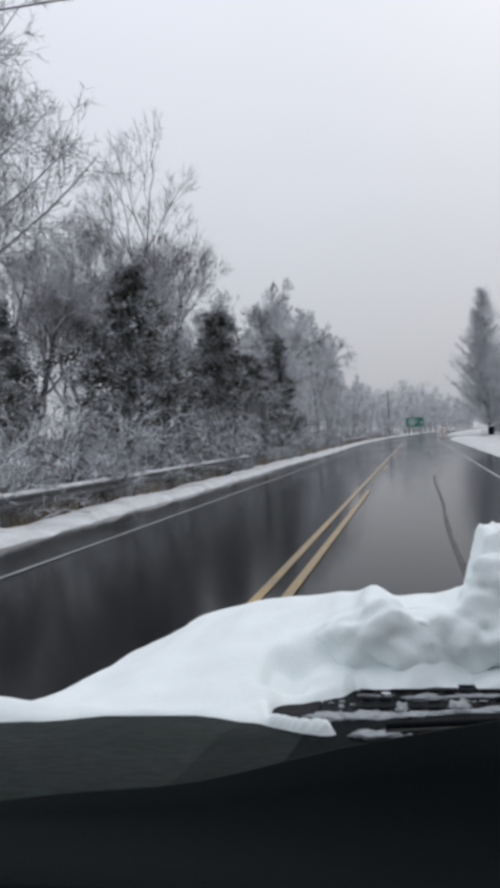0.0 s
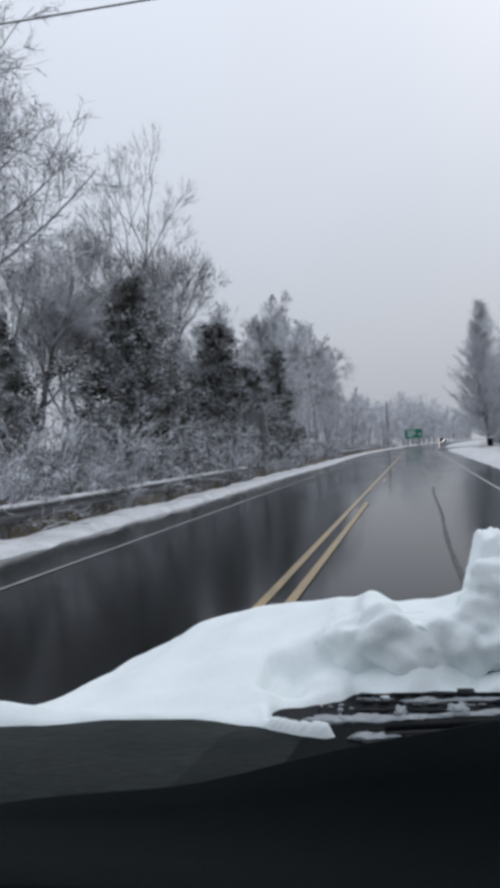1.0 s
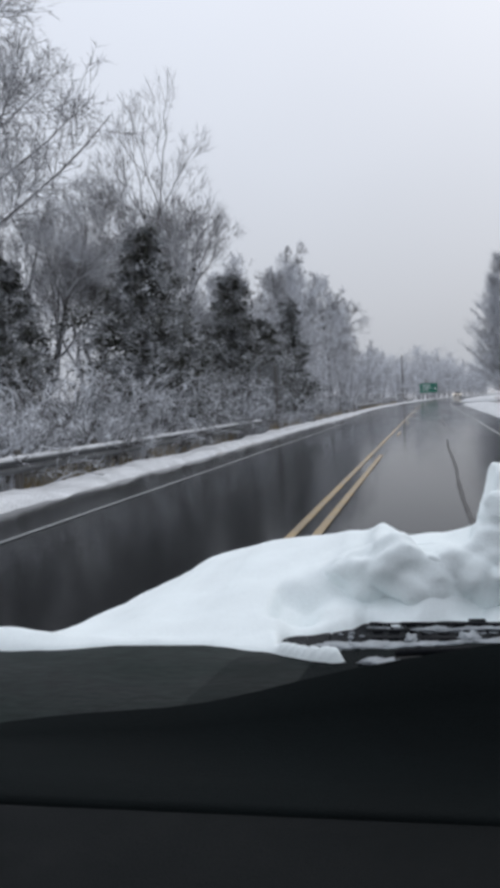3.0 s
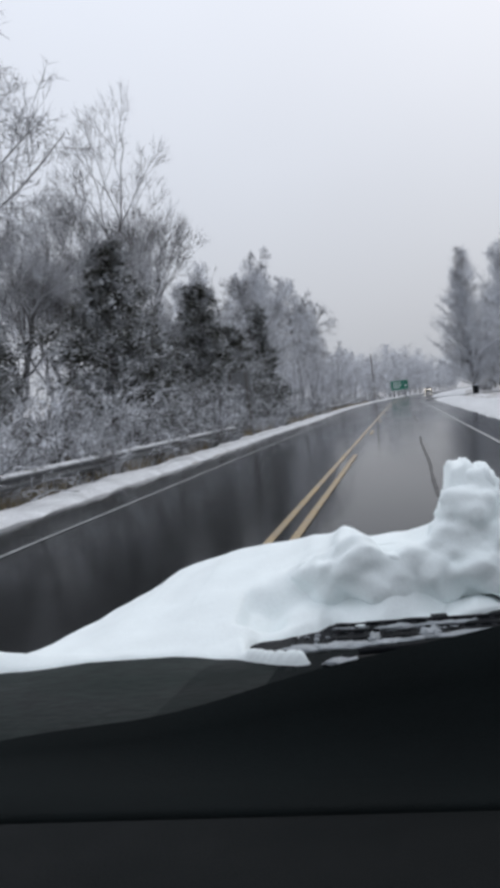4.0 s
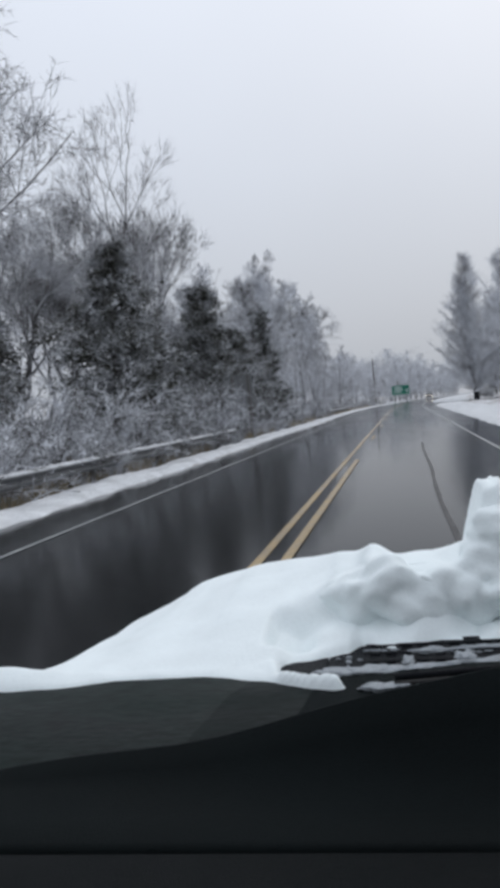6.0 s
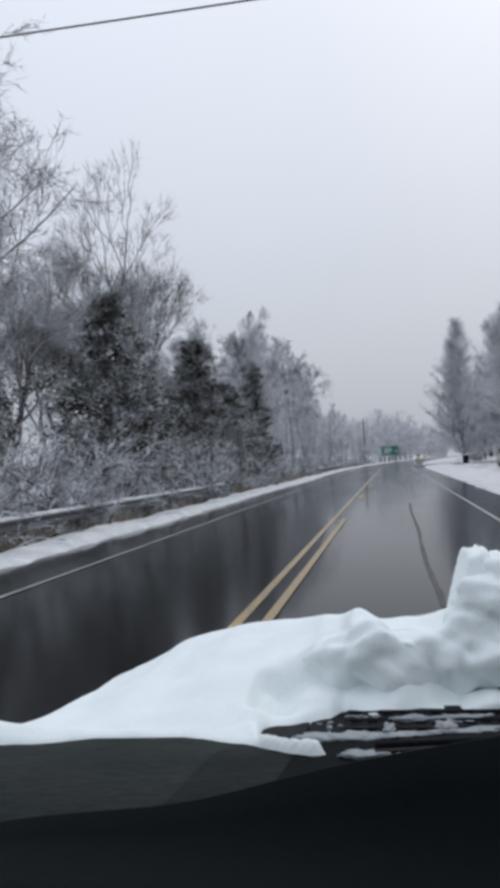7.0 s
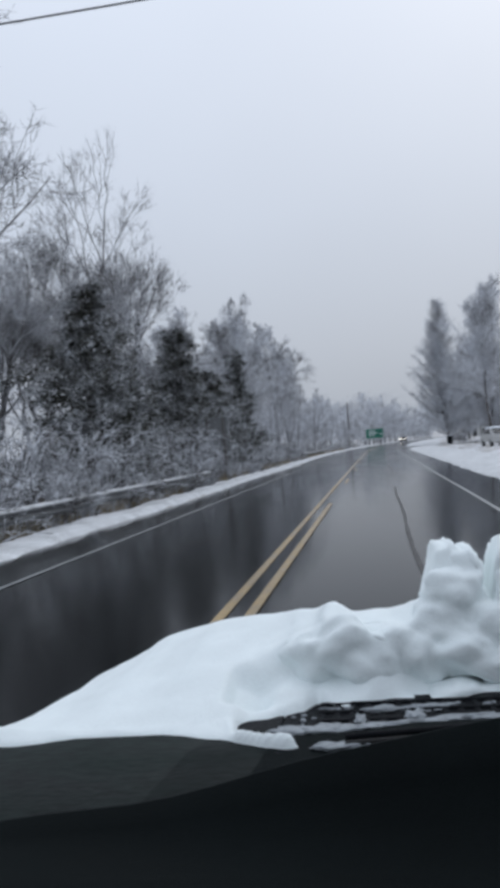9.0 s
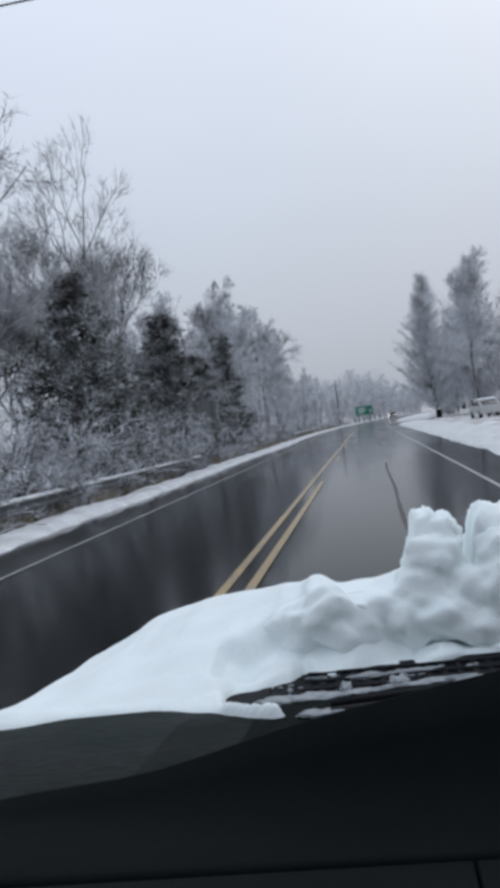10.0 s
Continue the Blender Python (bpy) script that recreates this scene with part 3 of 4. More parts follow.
def bramble(name, label, wide, high, seed, stems=190, mat="bramble", group="roadside thicket"):
    """A heap of thin stems that rise and bow over."""
    rng = random.Random(seed)
    skin = Skin()
    for s in range(stems):
        a, rad = rng.uniform(0, 2 * math.pi), wide * math.sqrt(rng.random()) * 0.6
        p = Vector((rad * math.cos(a), rad * math.sin(a), -0.1))
        az = a + rng.gauss(0, 0.9)
        h = high * rng.uniform(0.35, 1.1) * (1.15 - 0.6 * rad / wide)
        reach = wide * rng.uniform(0.2, 0.75)
        n = 4
        pts = []
        for i in range(n + 1):
            t = i / n
            pts.append(p + Vector((math.cos(az) * reach * t ** 1.4, math.sin(az) * reach * t ** 1.4, h * (1 - (1 - t * 1.25) ** 2) * 1.0)) + Vector((rng.gauss(0, 0.03), rng.gauss(0, 0.03), rng.gauss(0, 0.03))))
        thick = 0.020 if s % 4 == 0 else 0.010
        skin.tube(pts, [thick * (1 - 0.7 * i / n) + 0.005 for i in range(n + 1)], 4)
        for c in range(8):
            i = rng.randrange(1, n)
            q = pts[i].lerp(pts[i + 1], rng.random())
            d = turned(rng, (pts[i + 1] - pts[i]).normalized(), radians(rng.uniform(30, 80)))
            e = q + (d + Vector((0, 0, 0.15))) * rng.uniform(0.12, 0.45)
            skin.cone(q, e, 0.011)
            g = q.lerp(e, 0.5)
            skin.cone(g, g + turned(rng, d, radians(50)) * rng.uniform(0.08, 0.2), 0.008)
    tree = thing(name, label, "shrub", group, kind="stuff")
    part("stems", skin.mesh("stems"), M[mat], tree)
    return tree


def on_ground(x, y, scale=1.0, spin=0.0, tall=1.0):
    return Matrix.Translation((x, y, ground_height(x, y))) @ Matrix.Rotation(spin, 4, 'Z') @ Matrix.Diagonal((scale, scale, scale * tall, 1))


def put(ob, x, y, scale=1.0, spin=0.0, tall=1.0):
    ob.matrix_basis = on_ground(x, y, scale, spin, tall)
    return ob


def again(ob, x, y, scale=1.0, spin=0.0, tall=1.0):
    m = on_ground(x, y, scale, spin, tall)
    c = copy_thing(ob, pose(0, 0, 0))
    c.matrix_basis = m
    return c


# the tall trees over the near thicket
put(bare_tree("bare_tree", "tall bare tree with rimed layered boughs above the thicket", "layered", 16.0, 0.24, 11, twig="twig_dark", change={"angle": (74, 45, 42), "kids": (32, 11, 8, 5), "start": (0.36, 0.12, 0.1)}), -11.4, 22.0, spin=0.6)
upright = put(forked_tree("bare_tree", "bare tree with rising rimed limbs behind the guardrail", 12.0, 21, bole=0.22, spread=27, twig="twig"), -14.6, 37)
upright_b = put(bare_tree("bare_tree", "slender bare tree with rimed twigs paled by painted haze", "upright", 12.0, 0.14, 22, twig="twig_hazed", change={"fine": 0.018}), -12.5, 74)
put(forked_tree("bare_tree", "tall bare tree with a fan of dark limbs above cedars", 14.0, 27), -12.4, 42, spin=0.8)
vase_b = put(forked_tree("bare_tree", "bare tree with forked dark limbs and fine rimed twigs", 12.0, 35, bole=0.24, spread=28), -13.6, 31)
lone = put(bare_tree("bare_tree", "lone tall bare tree with a dark trunk and layered boughs", "layered", 16.0, 0.30, 31, lean=(-0.03, 0), change={"fine": 0.016}), -11.4, 104)
multi = put(bare_tree("bare_tree", "many-stemmed bare tree with rimed twigs paled by painted haze", "multi", 9.0, 0.10, 41, stems=4, twig="twig_hazed"), -11.5, 152)
spire = put(spire_tree("bare_tree", "tall conical bare tree dense with fine rimed twigs", 22.0, 6.6, 51, "trees past the side road"), 11.0, 143)
sparse = put(bare_tree("bare_tree", "thin pale bare tree in the wood behind", "sparse", 12.0, 0.12, 61, twig="twig_hazed", group="wood behind"), -19, 48)
sparse_b = put(bare_tree("bare_tree", "thin pale bare tree in the wood behind", "sparse", 11.0, 0.11, 62, twig="twig_hazed", group="wood behind"), -17, 63)

cedar = put(evergreen("cedar_tree", "dark cedar dusted with snow behind the guardrail", 8.2, 2.7, 71, sprays=20000), -9.9, 31)
cedar_b = put(evergreen("cedar_tree", "dark uneven cedar flecked with snow behind the guardrail", 8.6, 3.0, 72, sprays=20000), -10.1, 46)


def ivy_profile(h, phase):
    return (0.55 + 0.45 * math.sin(h * 9 + phase) ** 2) * (1.25 if h < 0.35 else 0.6 if h < 0.85 else 0.4) * (1.9 - 2.6 * h if h < 0.35 else 1.0)


ivy = put(evergreen("ivy_clad_tree", "tree trunk thickly clad in dark ivy above a dark cedar", 10.5, 1.35, 81, sprays=9000, leaf="ivy", size=0.2, lean=(-0.05, 0), profile=ivy_profile), -9.3, 64, 0.85)
put(bare_tree("bare_tree", "bare limbs rising out of ivy-clad trunks", "upright", 14.0, 0.2, 83, change={"kids": (22, 9, 7, 4), "fine": 0.018}), -10.2, 64.5, 0.7)

thicket = put(bramble("bramble", "snow-laden tangle of bramble stems behind the guardrail", 2.0, 1.9, 91, stems=190), -8.7, 16)
thicket_b = put(bramble("bramble", "rimed bramble heap sprawling at the guardrail", 1.7, 1.6, 92, stems=160), -8.3, 20)
thicket_c = put(bramble("bramble", "tall rimed shrub with bowed snowy stems", 2.2, 2.3, 93, stems=150), -10.0, 24)
thicket_d = put(bramble("bramble", "low rimed shrub beside the road", 1.8, 2.0, 94, stems=70, mat="twig"), -9.0, 98)

# ---- the rest of the wood and thicket ----
rng = random.Random(5)
for x, y, s, a in ((-10.3, 38.5, 0.62, 2.0), (-10.4, 58.5, 0.85, 4.0), (-12.9, 25.5, 0.62, 3.0), (-14.6, 29.5, 0.85, 5.2), (-9.9, 53, 0.8, 0.7), (-9.4, -30, 1.0, 2.2)):
    again(cedar if a > 2.1 else cedar_b, x, y, s, a)
for x, y, s, a in ((-12.6, 50, 0.9, 3.1), (-12.4, 61, 0.75, 2.8), (-13, 58, 0.8, 1.0), (-13.5, 72, 0.85, 4.0), (-11.4, 79, 0.95, 1.2), (-12.2, 91, 1.0, 0.6), (-11.0, 113, 1.05, 1.9), (-11.6, 128, 1.1, 1.4), (10.6, 86, 1.1, 0.5), (15, 101, 1.0, 2.5), (-11, -18, 1.0, 2.4)):
    again(upright if a > 2.2 else upright_b, x, y, s, a)
for x, y, s, a in ((-11, 163, 0.9, 1.0), (-12.5, 172, 1.0, 2.0), (-10, 184, 0.8, 3.0), (-10.5, 198, 0.9, 4.4), (-13.5, 145, 0.7, 5.0),
                   (-13.0, 40, 0.8, 1.7), (-12.6, 54, 0.85, 2.9), (-9.9, 53, 0.55, 0.3), (-10.4, 67, 0.65, 5.3), (-10.6, 85, 0.75, 2.2), (-10.0, 96, 0.8, 3.6), (-11, 118, 0.9, 4.8), (-10.5, 133, 1.0, 0.2)):
    again(multi, x + bend(y), y, s, a)
for x, y, s, a in ((18.6, 146, 1.1, 1.0), (26.0, 152, 1.0, 4.0), (17.5, 176, 0.8, 0.4), (27.0, 138, 0.85, 3.0)):
    again(spire, x, y, s, a)
again(vase_b, -12.0, 69, 0.85, 1.0)
for i in range(14):
    y = 38 + i * 12.2 + rng.uniform(-3, 3)
    again(sparse if i % 2 else sparse_b, -15 - rng.random() * 9 + bend(y), y, rng.uniform(0.75, 1.0), rng.uniform(0, 6))
for i in range(4):
    y = -135 + i * 33 + rng.uniform(-3, 3)
    again(sparse if i % 2 else sparse_b, -15 - rng.random() * 5, y, rng.uniform(0.8, 1.1), rng.uniform(0, 6))
for i in range(15):
    y = 92 + i * 9 + rng.uniform(-3, 3)
    if 112 < y < 134:
        continue
    again(sparse if i % 2 else sparse_b, 16 + rng.random() * 9 + bend(y), y, rng.uniform(0.75, 1.0), rng.uniform(0, 6))
for i in range(15):
    y = 11 + i * 2.4 + rng.uniform(-0.8, 0.8)
    again((thicket, thicket_b, thicket_c)[rng.randrange(3)], -8.6 - rng.random() * 2.2, y, rng.uniform(0.95, 1.35), rng.uniform(0, 6))
for i in range(16):
    y = 9.5 + i * 3.1 + rng.uniform(-1, 1)
    again((thicket_b, thicket_d)[i % 2], -7.5 - rng.random() * 0.5, y, rng.uniform(0.32, 0.6), rng.uniform(0, 6))
for i in range(13):
    y = 46 + i * 4 + rng.uniform(-1, 1)
    again((thicket, thicket_b, thicket_d)[rng.randrange(3)], -8.5 - rng.random() * 1.6, y, rng.uniform(0.9, 1.35), rng.uniform(0, 6))
for i in range(22):
    y = 98 + i * 5 + rng.uniform(-1, 1)
    again(thicket_d, -8.4 - rng.random() * 3 + bend(y), y, rng.uniform(0.55, 0.95), rng.uniform(0, 6))
for i in range(6):
    y = -125 + i * 20 + rng.uniform(-2, 2)
    again((thicket_c, thicket_d)[i % 2], -8.9 - rng.random() * 1.5, y, rng.uniform(0.9, 1.3), rng.uniform(0, 6))
for i in range(12):
    y = 74 + i * 12 + rng.uniform(-2, 2)
    if 106 < y < 138:
        continue
    again(thicket_d, 11.5 + rng.random() * 3 + bend(y), y, rng.uniform(0.6, 0.9), rng.uniform(0, 6))


def dry_grass():
    g = random.Random(17)
    skin = Skin()
    for i in range(9000):
        y = 8 + 150 * g.random() ** 1.5
        u = -7.35 - abs(g.gauss(0, 0.6))
        x = u + bend(y)
        if nz(y * 0.12, 4) < -0.12:
            continue
        p = Vector((x, y, ground_height(x, y) - 0.02))
        skin.cone(p, p + Vector((g.gauss(0, 0.14), g.gauss(0, 0.14), g.uniform(0.2, 0.62))), 0.010)
    ob = new("dry_grass", skin.mesh("dry_grass"))
    ob.data.materials.append(M["grass"])
    tagged(ob, "tan dry grass tufts along the guardrail", "grass", kind="stuff")


dry_grass()


def far_woods():
    g = random.Random(23)
    skin = Skin()
    for i in range(280):
        y = 245 + 190 * g.random() ** 1.2
        if g.random() < 0.55:
            x = bend(y) - 9 - 60 * g.random() ** 1.8
        else:
            x = bend(y) + 11 + 60 * g.random() ** 1.6
        h = g.uniform(8, 15)
        z = ground_height(x, y)
        skin.tube([Vector((x, y, z - 0.3)), Vector((x + g.gauss(0, 0.2), y, z + h * 0.5)), Vector((x, y, z + h))], [0.18, 0.12, 0.03], 4)
        for k in range(84):
            t = g.uniform(0.10, 1)
            p = Vector((x, y, z + h * t))
            a = g.uniform(0, 6.28)
            r = h * 0.40 * math.sin(math.pi * min(1, 0.15 + t * 0.8)) * g.uniform(0.5, 1.1)
            e = p + Vector((math.cos(a) * r, math.sin(a) * r, r * g.uniform(0.2, 1.1)))
            skin.cone(p, e, 0.065)
            for m in range(3):
                b = p.lerp(e, g.uniform(0.4, 0.95))
                skin.cone(b, b + Vector((g.gauss(0, 0.7), g.gauss(0, 0.7), g.uniform(0.0, 1.0))), 0.05)
    ob = new("far_woods", skin.mesh("far_woods"))
    # the woods' haze is painted with the pale twig colour
    ob.data.materials.append(M["twig_hazed"])
    tagged(ob, "distant rimed woods paled by painted haze, closing in on the road", "woods", kind="stuff")


far_woods()


# ---- signs, wire, box, house ----
def guide_sign(x, y):
    s = thing("guide_sign", "large green road guide sign on two posts", "road sign", at=(x, y, ground_height(x, y)))
    s.rotation_euler = (0, 0, radians(-8))
    part("panel", box_mesh("panel", 4.6, 0.04, 2.5, (0, 0, 3.0), 0.015), M["sign_green"], s)
    for dx in (-1.5, 1.5):
        part("post", box_mesh("post", 0.16, 0.16, 4.6, (dx, 0.12, 1.9), 0.015), M["galvanised"], s)
    for w, h, dx, dz in ((1.9, 0.20, -0.6, 3.6), (2.2, 0.20, -0.5, 3.05), (1.5, 0.20, -0.8, 2.5), (0.3, 0.6, 1.6, 2.8)):
        part("legend_bar", box_mesh("legend_bar", w, 0.012, h, (dx, -0.03, dz), 0.003), M["sign_white"], s, "unreadable white lettering")
    for dx, dz, w, h in ((0, 4.2, 4.5, 0.05), (0, 1.8, 4.5, 0.05), (-2.22, 3.0, 0.05, 2.35), (2.22, 3.0, 0.05, 2.35)):
        part("border", box_mesh("border", w, 0.012, h, (dx, -0.03, dz), 0.003), M["sign_white"], s)


def back_of_sign(x, y):
    s = thing("road_sign", "grey back of a tall road sign on two posts", "road sign", at=(x, y, ground_height(x, y)))
    part("panel", box_mesh("panel", 1.2, 0.02, 1.5, (0, 0, 2.45), 0.008), M["sign_back"], s)
    for dx in (-0.4, 0.4):
        part("post", box_mesh("post", 0.09, 0.07, 3.5, (dx, -0.05, 1.45), 0.01), M["post"], s)


guide_sign(bend(232) - 7.6, 232)
back_of_sign(-7.9, 44)


def overhead_wire():
    skin = Skin()
    a, b = Vector((-24, 13.4, 8.45)), Vector((24, 12.8, 9.15))
    pts = []
    for i in range(41):
        t = i / 40
        p = a.lerp(b, t)
        p.z -= 0.45 * (1 - (2 * t - 1) ** 2)
        pts.append(p)
    skin.tube(pts, [0.016] * 41, 6)
    ob = thing("overhead_cable", "thin dark cable sagging across above the road", "cable")
    part("cable", skin.mesh("cable", True), M["wire"], ob)
    for end in (a, b, Vector((bend(188) - 9.0, 188, 8.0))):
        z = ground_height(end.x, end.y)
        pole = Skin()
        pole.tube([Vector((end.x, end.y, z - 0.5)), Vector((end.x, end.y, 9.6))], [0.16, 0.11], 10)
        up = thing("utility_pole", "weathered wooden roadside utility pole", "pole")
        part("shaft", pole.mesh("shaft", True), M["post"], up)


overhead_wire()


def utility_box(x, y):
    b = thing("roadside_bin", "dark roadside bin with a cap of snow at the side road", "bin", at=(x, y, ground_height(x, y)))
    part("body", box_mesh("body", 0.75, 0.7, 1.1, (0, 0, 0.5), 0.04), M["plastic"], b)
    part("lid", box_mesh("lid", 0.82, 0.78, 0.08, (0, 0, 1.09), 0.03), M["plastic"], b)
    part("snow_cap", box_mesh("snow_cap", 0.74, 0.70, 0.12, (0, 0, 1.18), 0.05, 3), M["snow"], b, "rounded cap of white snow")


utility_box(10.2, 130)


def house(x, y):
    h = thing("house", "small pale house with a snow-covered roof among trees", "house", at=(x, y, ground_height(x, y)))
    part("wall", box_mesh("wall", 9, 7, 3.0, (0, 0, 1.4), 0.02), M["siding"], h)
    part("roof", prism_mesh("roof", [(-5.0, 2.9), (5.0, 2.9), (5.0, 3.0), (0, 5.2), (-5.0, 3.0)], 7.8, "y", 0.03), M["snow"], h, "gabled roof under white snow").location = (0, -3.9, 0)
    for dx in (-2.6, 2.6):
        w = part("window", box_mesh("window", 1.3, 0.08, 1.2, (dx, -3.53, 1.6), 0.02), M["siding"], h)
        part("pane", box_mesh("pane", 1.1, 0.03, 1.0, (dx, -3.58, 1.6), 0.005), M["glass_dark"], w)
    part("door", box_mesh("door", 1.0, 0.06, 2.05, (0, -3.53, 1.03), 0.02), M["glass_dark"], h)


house(bend(255) + 17, 255)


# ---- vehicles ----
def wheel(parent, x, y, r, wide):
    prof = [(-0.5, 0.62), (-0.5, 0.93), (-0.36, 1.0), (0.36, 1.0), (0.5, 0.93), (0.5, 0.62)]
    rings = []
    for i in range(25):
        a = 2 * math.pi * i / 24
        rings.append([(x + wide * u, y + r * v * math.cos(a), r + r * v * math.sin(a)) for u, v in prof])
    w = part("wheel", loft_mesh("tyre", rings, caps=False, smooth=True), M["rubber"], parent)
    w.name = "wheel"
    disc = [(-0.42, 0.05), (-0.42, 0.64), (0.42, 0.64), (0.42, 0.05)]
    rings = []
    for i in range(25):
        a = 2 * math.pi * i / 24
        rings.append([(x + wide * u, y + r * v * math.cos(a), r + r * v * math.sin(a)) for u, v in disc])
    part("rim", loft_mesh("rim", rings, caps=False), M["rim"], w)


def oncoming_car(x, y, turn):
    c = thing("oncoming_car", "dark car with lit headlights on the wet road", "car", at=(x, y, 0.0))
    c.rotation_euler = (0, 0, radians(turn))
    side = [(-2.2, 0.35), (2.2, 0.35), (2.25, 0.75), (1.9, 0.95), (1.2, 1.0), (0.6, 1.45), (-1.1, 1.5), (-1.8, 1.02), (-2.2, 0.95)]
    part("body", prism_mesh("body", side, 1.76, "x", 0.05), M["far_car"], c).location = (-0.88, 0, 0)
    part("windscreen", prism_mesh("windscreen", [(0.64, 1.40), (1.14, 1.03), (1.19, 1.03), (0.69, 1.42)], 1.4, "x", 0.01), M["glass_dark"], c).location = (-0.7, 0.03, 0)
    for dx in (-0.62, 0.62):
        part("headlight", box_mesh("headlight", 0.26, 0.08, 0.15, (dx, 2.24, 0.70), 0.03), M["headlight"], c, "lit headlight")
        for dy in (-1.35, 1.35):
            wheel(c, dx * 1.3, dy, 0.32, 0.2)


def parked_car(x, y, turn):
    c = thing("parked_car", "pale car under thick snow parked beside the road", "car", at=(x, y, ground_height(x, y) + 0.05))
    c.rotation_euler = (0, 0, radians(turn))
    side = [(-2.2, 0.35), (2.2, 0.35), (2.25, 0.75), (1.9, 0.98), (1.2, 1.05), (0.6, 1.52), (-1.3, 1.58), (-2.1, 1.10), (-2.2, 0.95)]
    part("body", prism_mesh("body", side, 1.76, "x", 0.05), M["siding"], c).location = (-0.88, 0, 0)
    glass = prism_mesh("rear_window", [(-2.12, 1.12), (-1.42, 1.52), (-1.36, 1.52), (-2.06, 1.12)], 1.36, "x", 0.01)
    part("rear_window", glass, M["glass_dark"], c).location = (-0.68, -0.04, 0)
    part("side_window", prism_mesh("side_window", [(-1.75, 1.10), (1.0, 1.10), (0.55, 1.46), (-1.25, 1.50)], 0.02, "x", 0.005), M["glass_dark"], c).location = (-0.905, 0, 0)
    cap = [(-1.5, 1.56), (0.7, 1.50), (0.62, 1.62), (0.1, 1.72), (-0.9, 1.75), (-1.4, 1.68)]
    part("roof_snow", prism_mesh("roof_snow", cap, 1.6, "x", 0.05), M["snow"], c, "thick layer of snow on the roof").location = (-0.8, 0, 0)
    part("bonnet_snow_layer", prism_mesh("bonnet_snow_layer", [(1.1, 1.02), (2.2, 0.86), (2.12, 0.98), (1.2, 1.14)], 1.6, "x", 0.04), M["snow"], c, "layer of snow on the bonnet").location = (-0.8, 0, 0)
    for dx in (-0.8, 0.8):
        for dy in (-1.35, 1.35):
            wheel(c, dx, dy, 0.32, 0.2)


parked_car(10.7, 84, 8)
oncoming_car(bend(262) - 2.9, 262, 180 - 8)

# ---- the car that the camera rides in ----
CX = 0.37
HALF = 0.96
car = thing("car", "dark green-grey car with a snow-covered bonnet standing on the wet road", "car")


def bonnet_z(x, y):
    u = (x - CX) / HALF
    return 1.062 - 0.20 * max(0, y - 1.05) - 0.06 * max(0, y - 1.3) ** 2 - 0.30 * max(0, abs(u) - 0.6) ** 2 + 0.010 * (1 - u * u)


def bonnet():
    verts, faces = [], []
    nx, ny = 40, 30
    for j in range(ny + 1):
        y = 1.02 + 1.05 * j / ny
        for i in range(nx + 1):
            x = CX - HALF + 0.05 + (2 * HALF - 0.1) * i / nx
            verts.append((x, y, bonnet_z(x, y) - 0.008))
    w = nx + 1
    faces = [(j * w + i, j * w + i + 1, (j + 1) * w + i + 1, (j + 1) * w + i) for j in range(ny) for i in range(nx)]
    n = len(verts)
    verts += [(x, y, z - 0.03) for x, y, z in verts]
    faces += [tuple(n + k for k in reversed(f)) for f in faces]
    edge = [i for i in range(w)] + [j * w + nx for j in range(1, ny + 1)] + [ny * w + i for i in range(nx - 1, -1, -1)] + [j * w for j in range(ny - 1, 0, -1)]
    for a, b in zip(edge, edge[1:] + edge[:1]):
        faces.append((a, a + n, b + n, b))
    part("bonnet", mesh_of("bonnet", verts, faces, True), M["car_paint"], car, "dark green-grey painted bonnet")


bonnet()


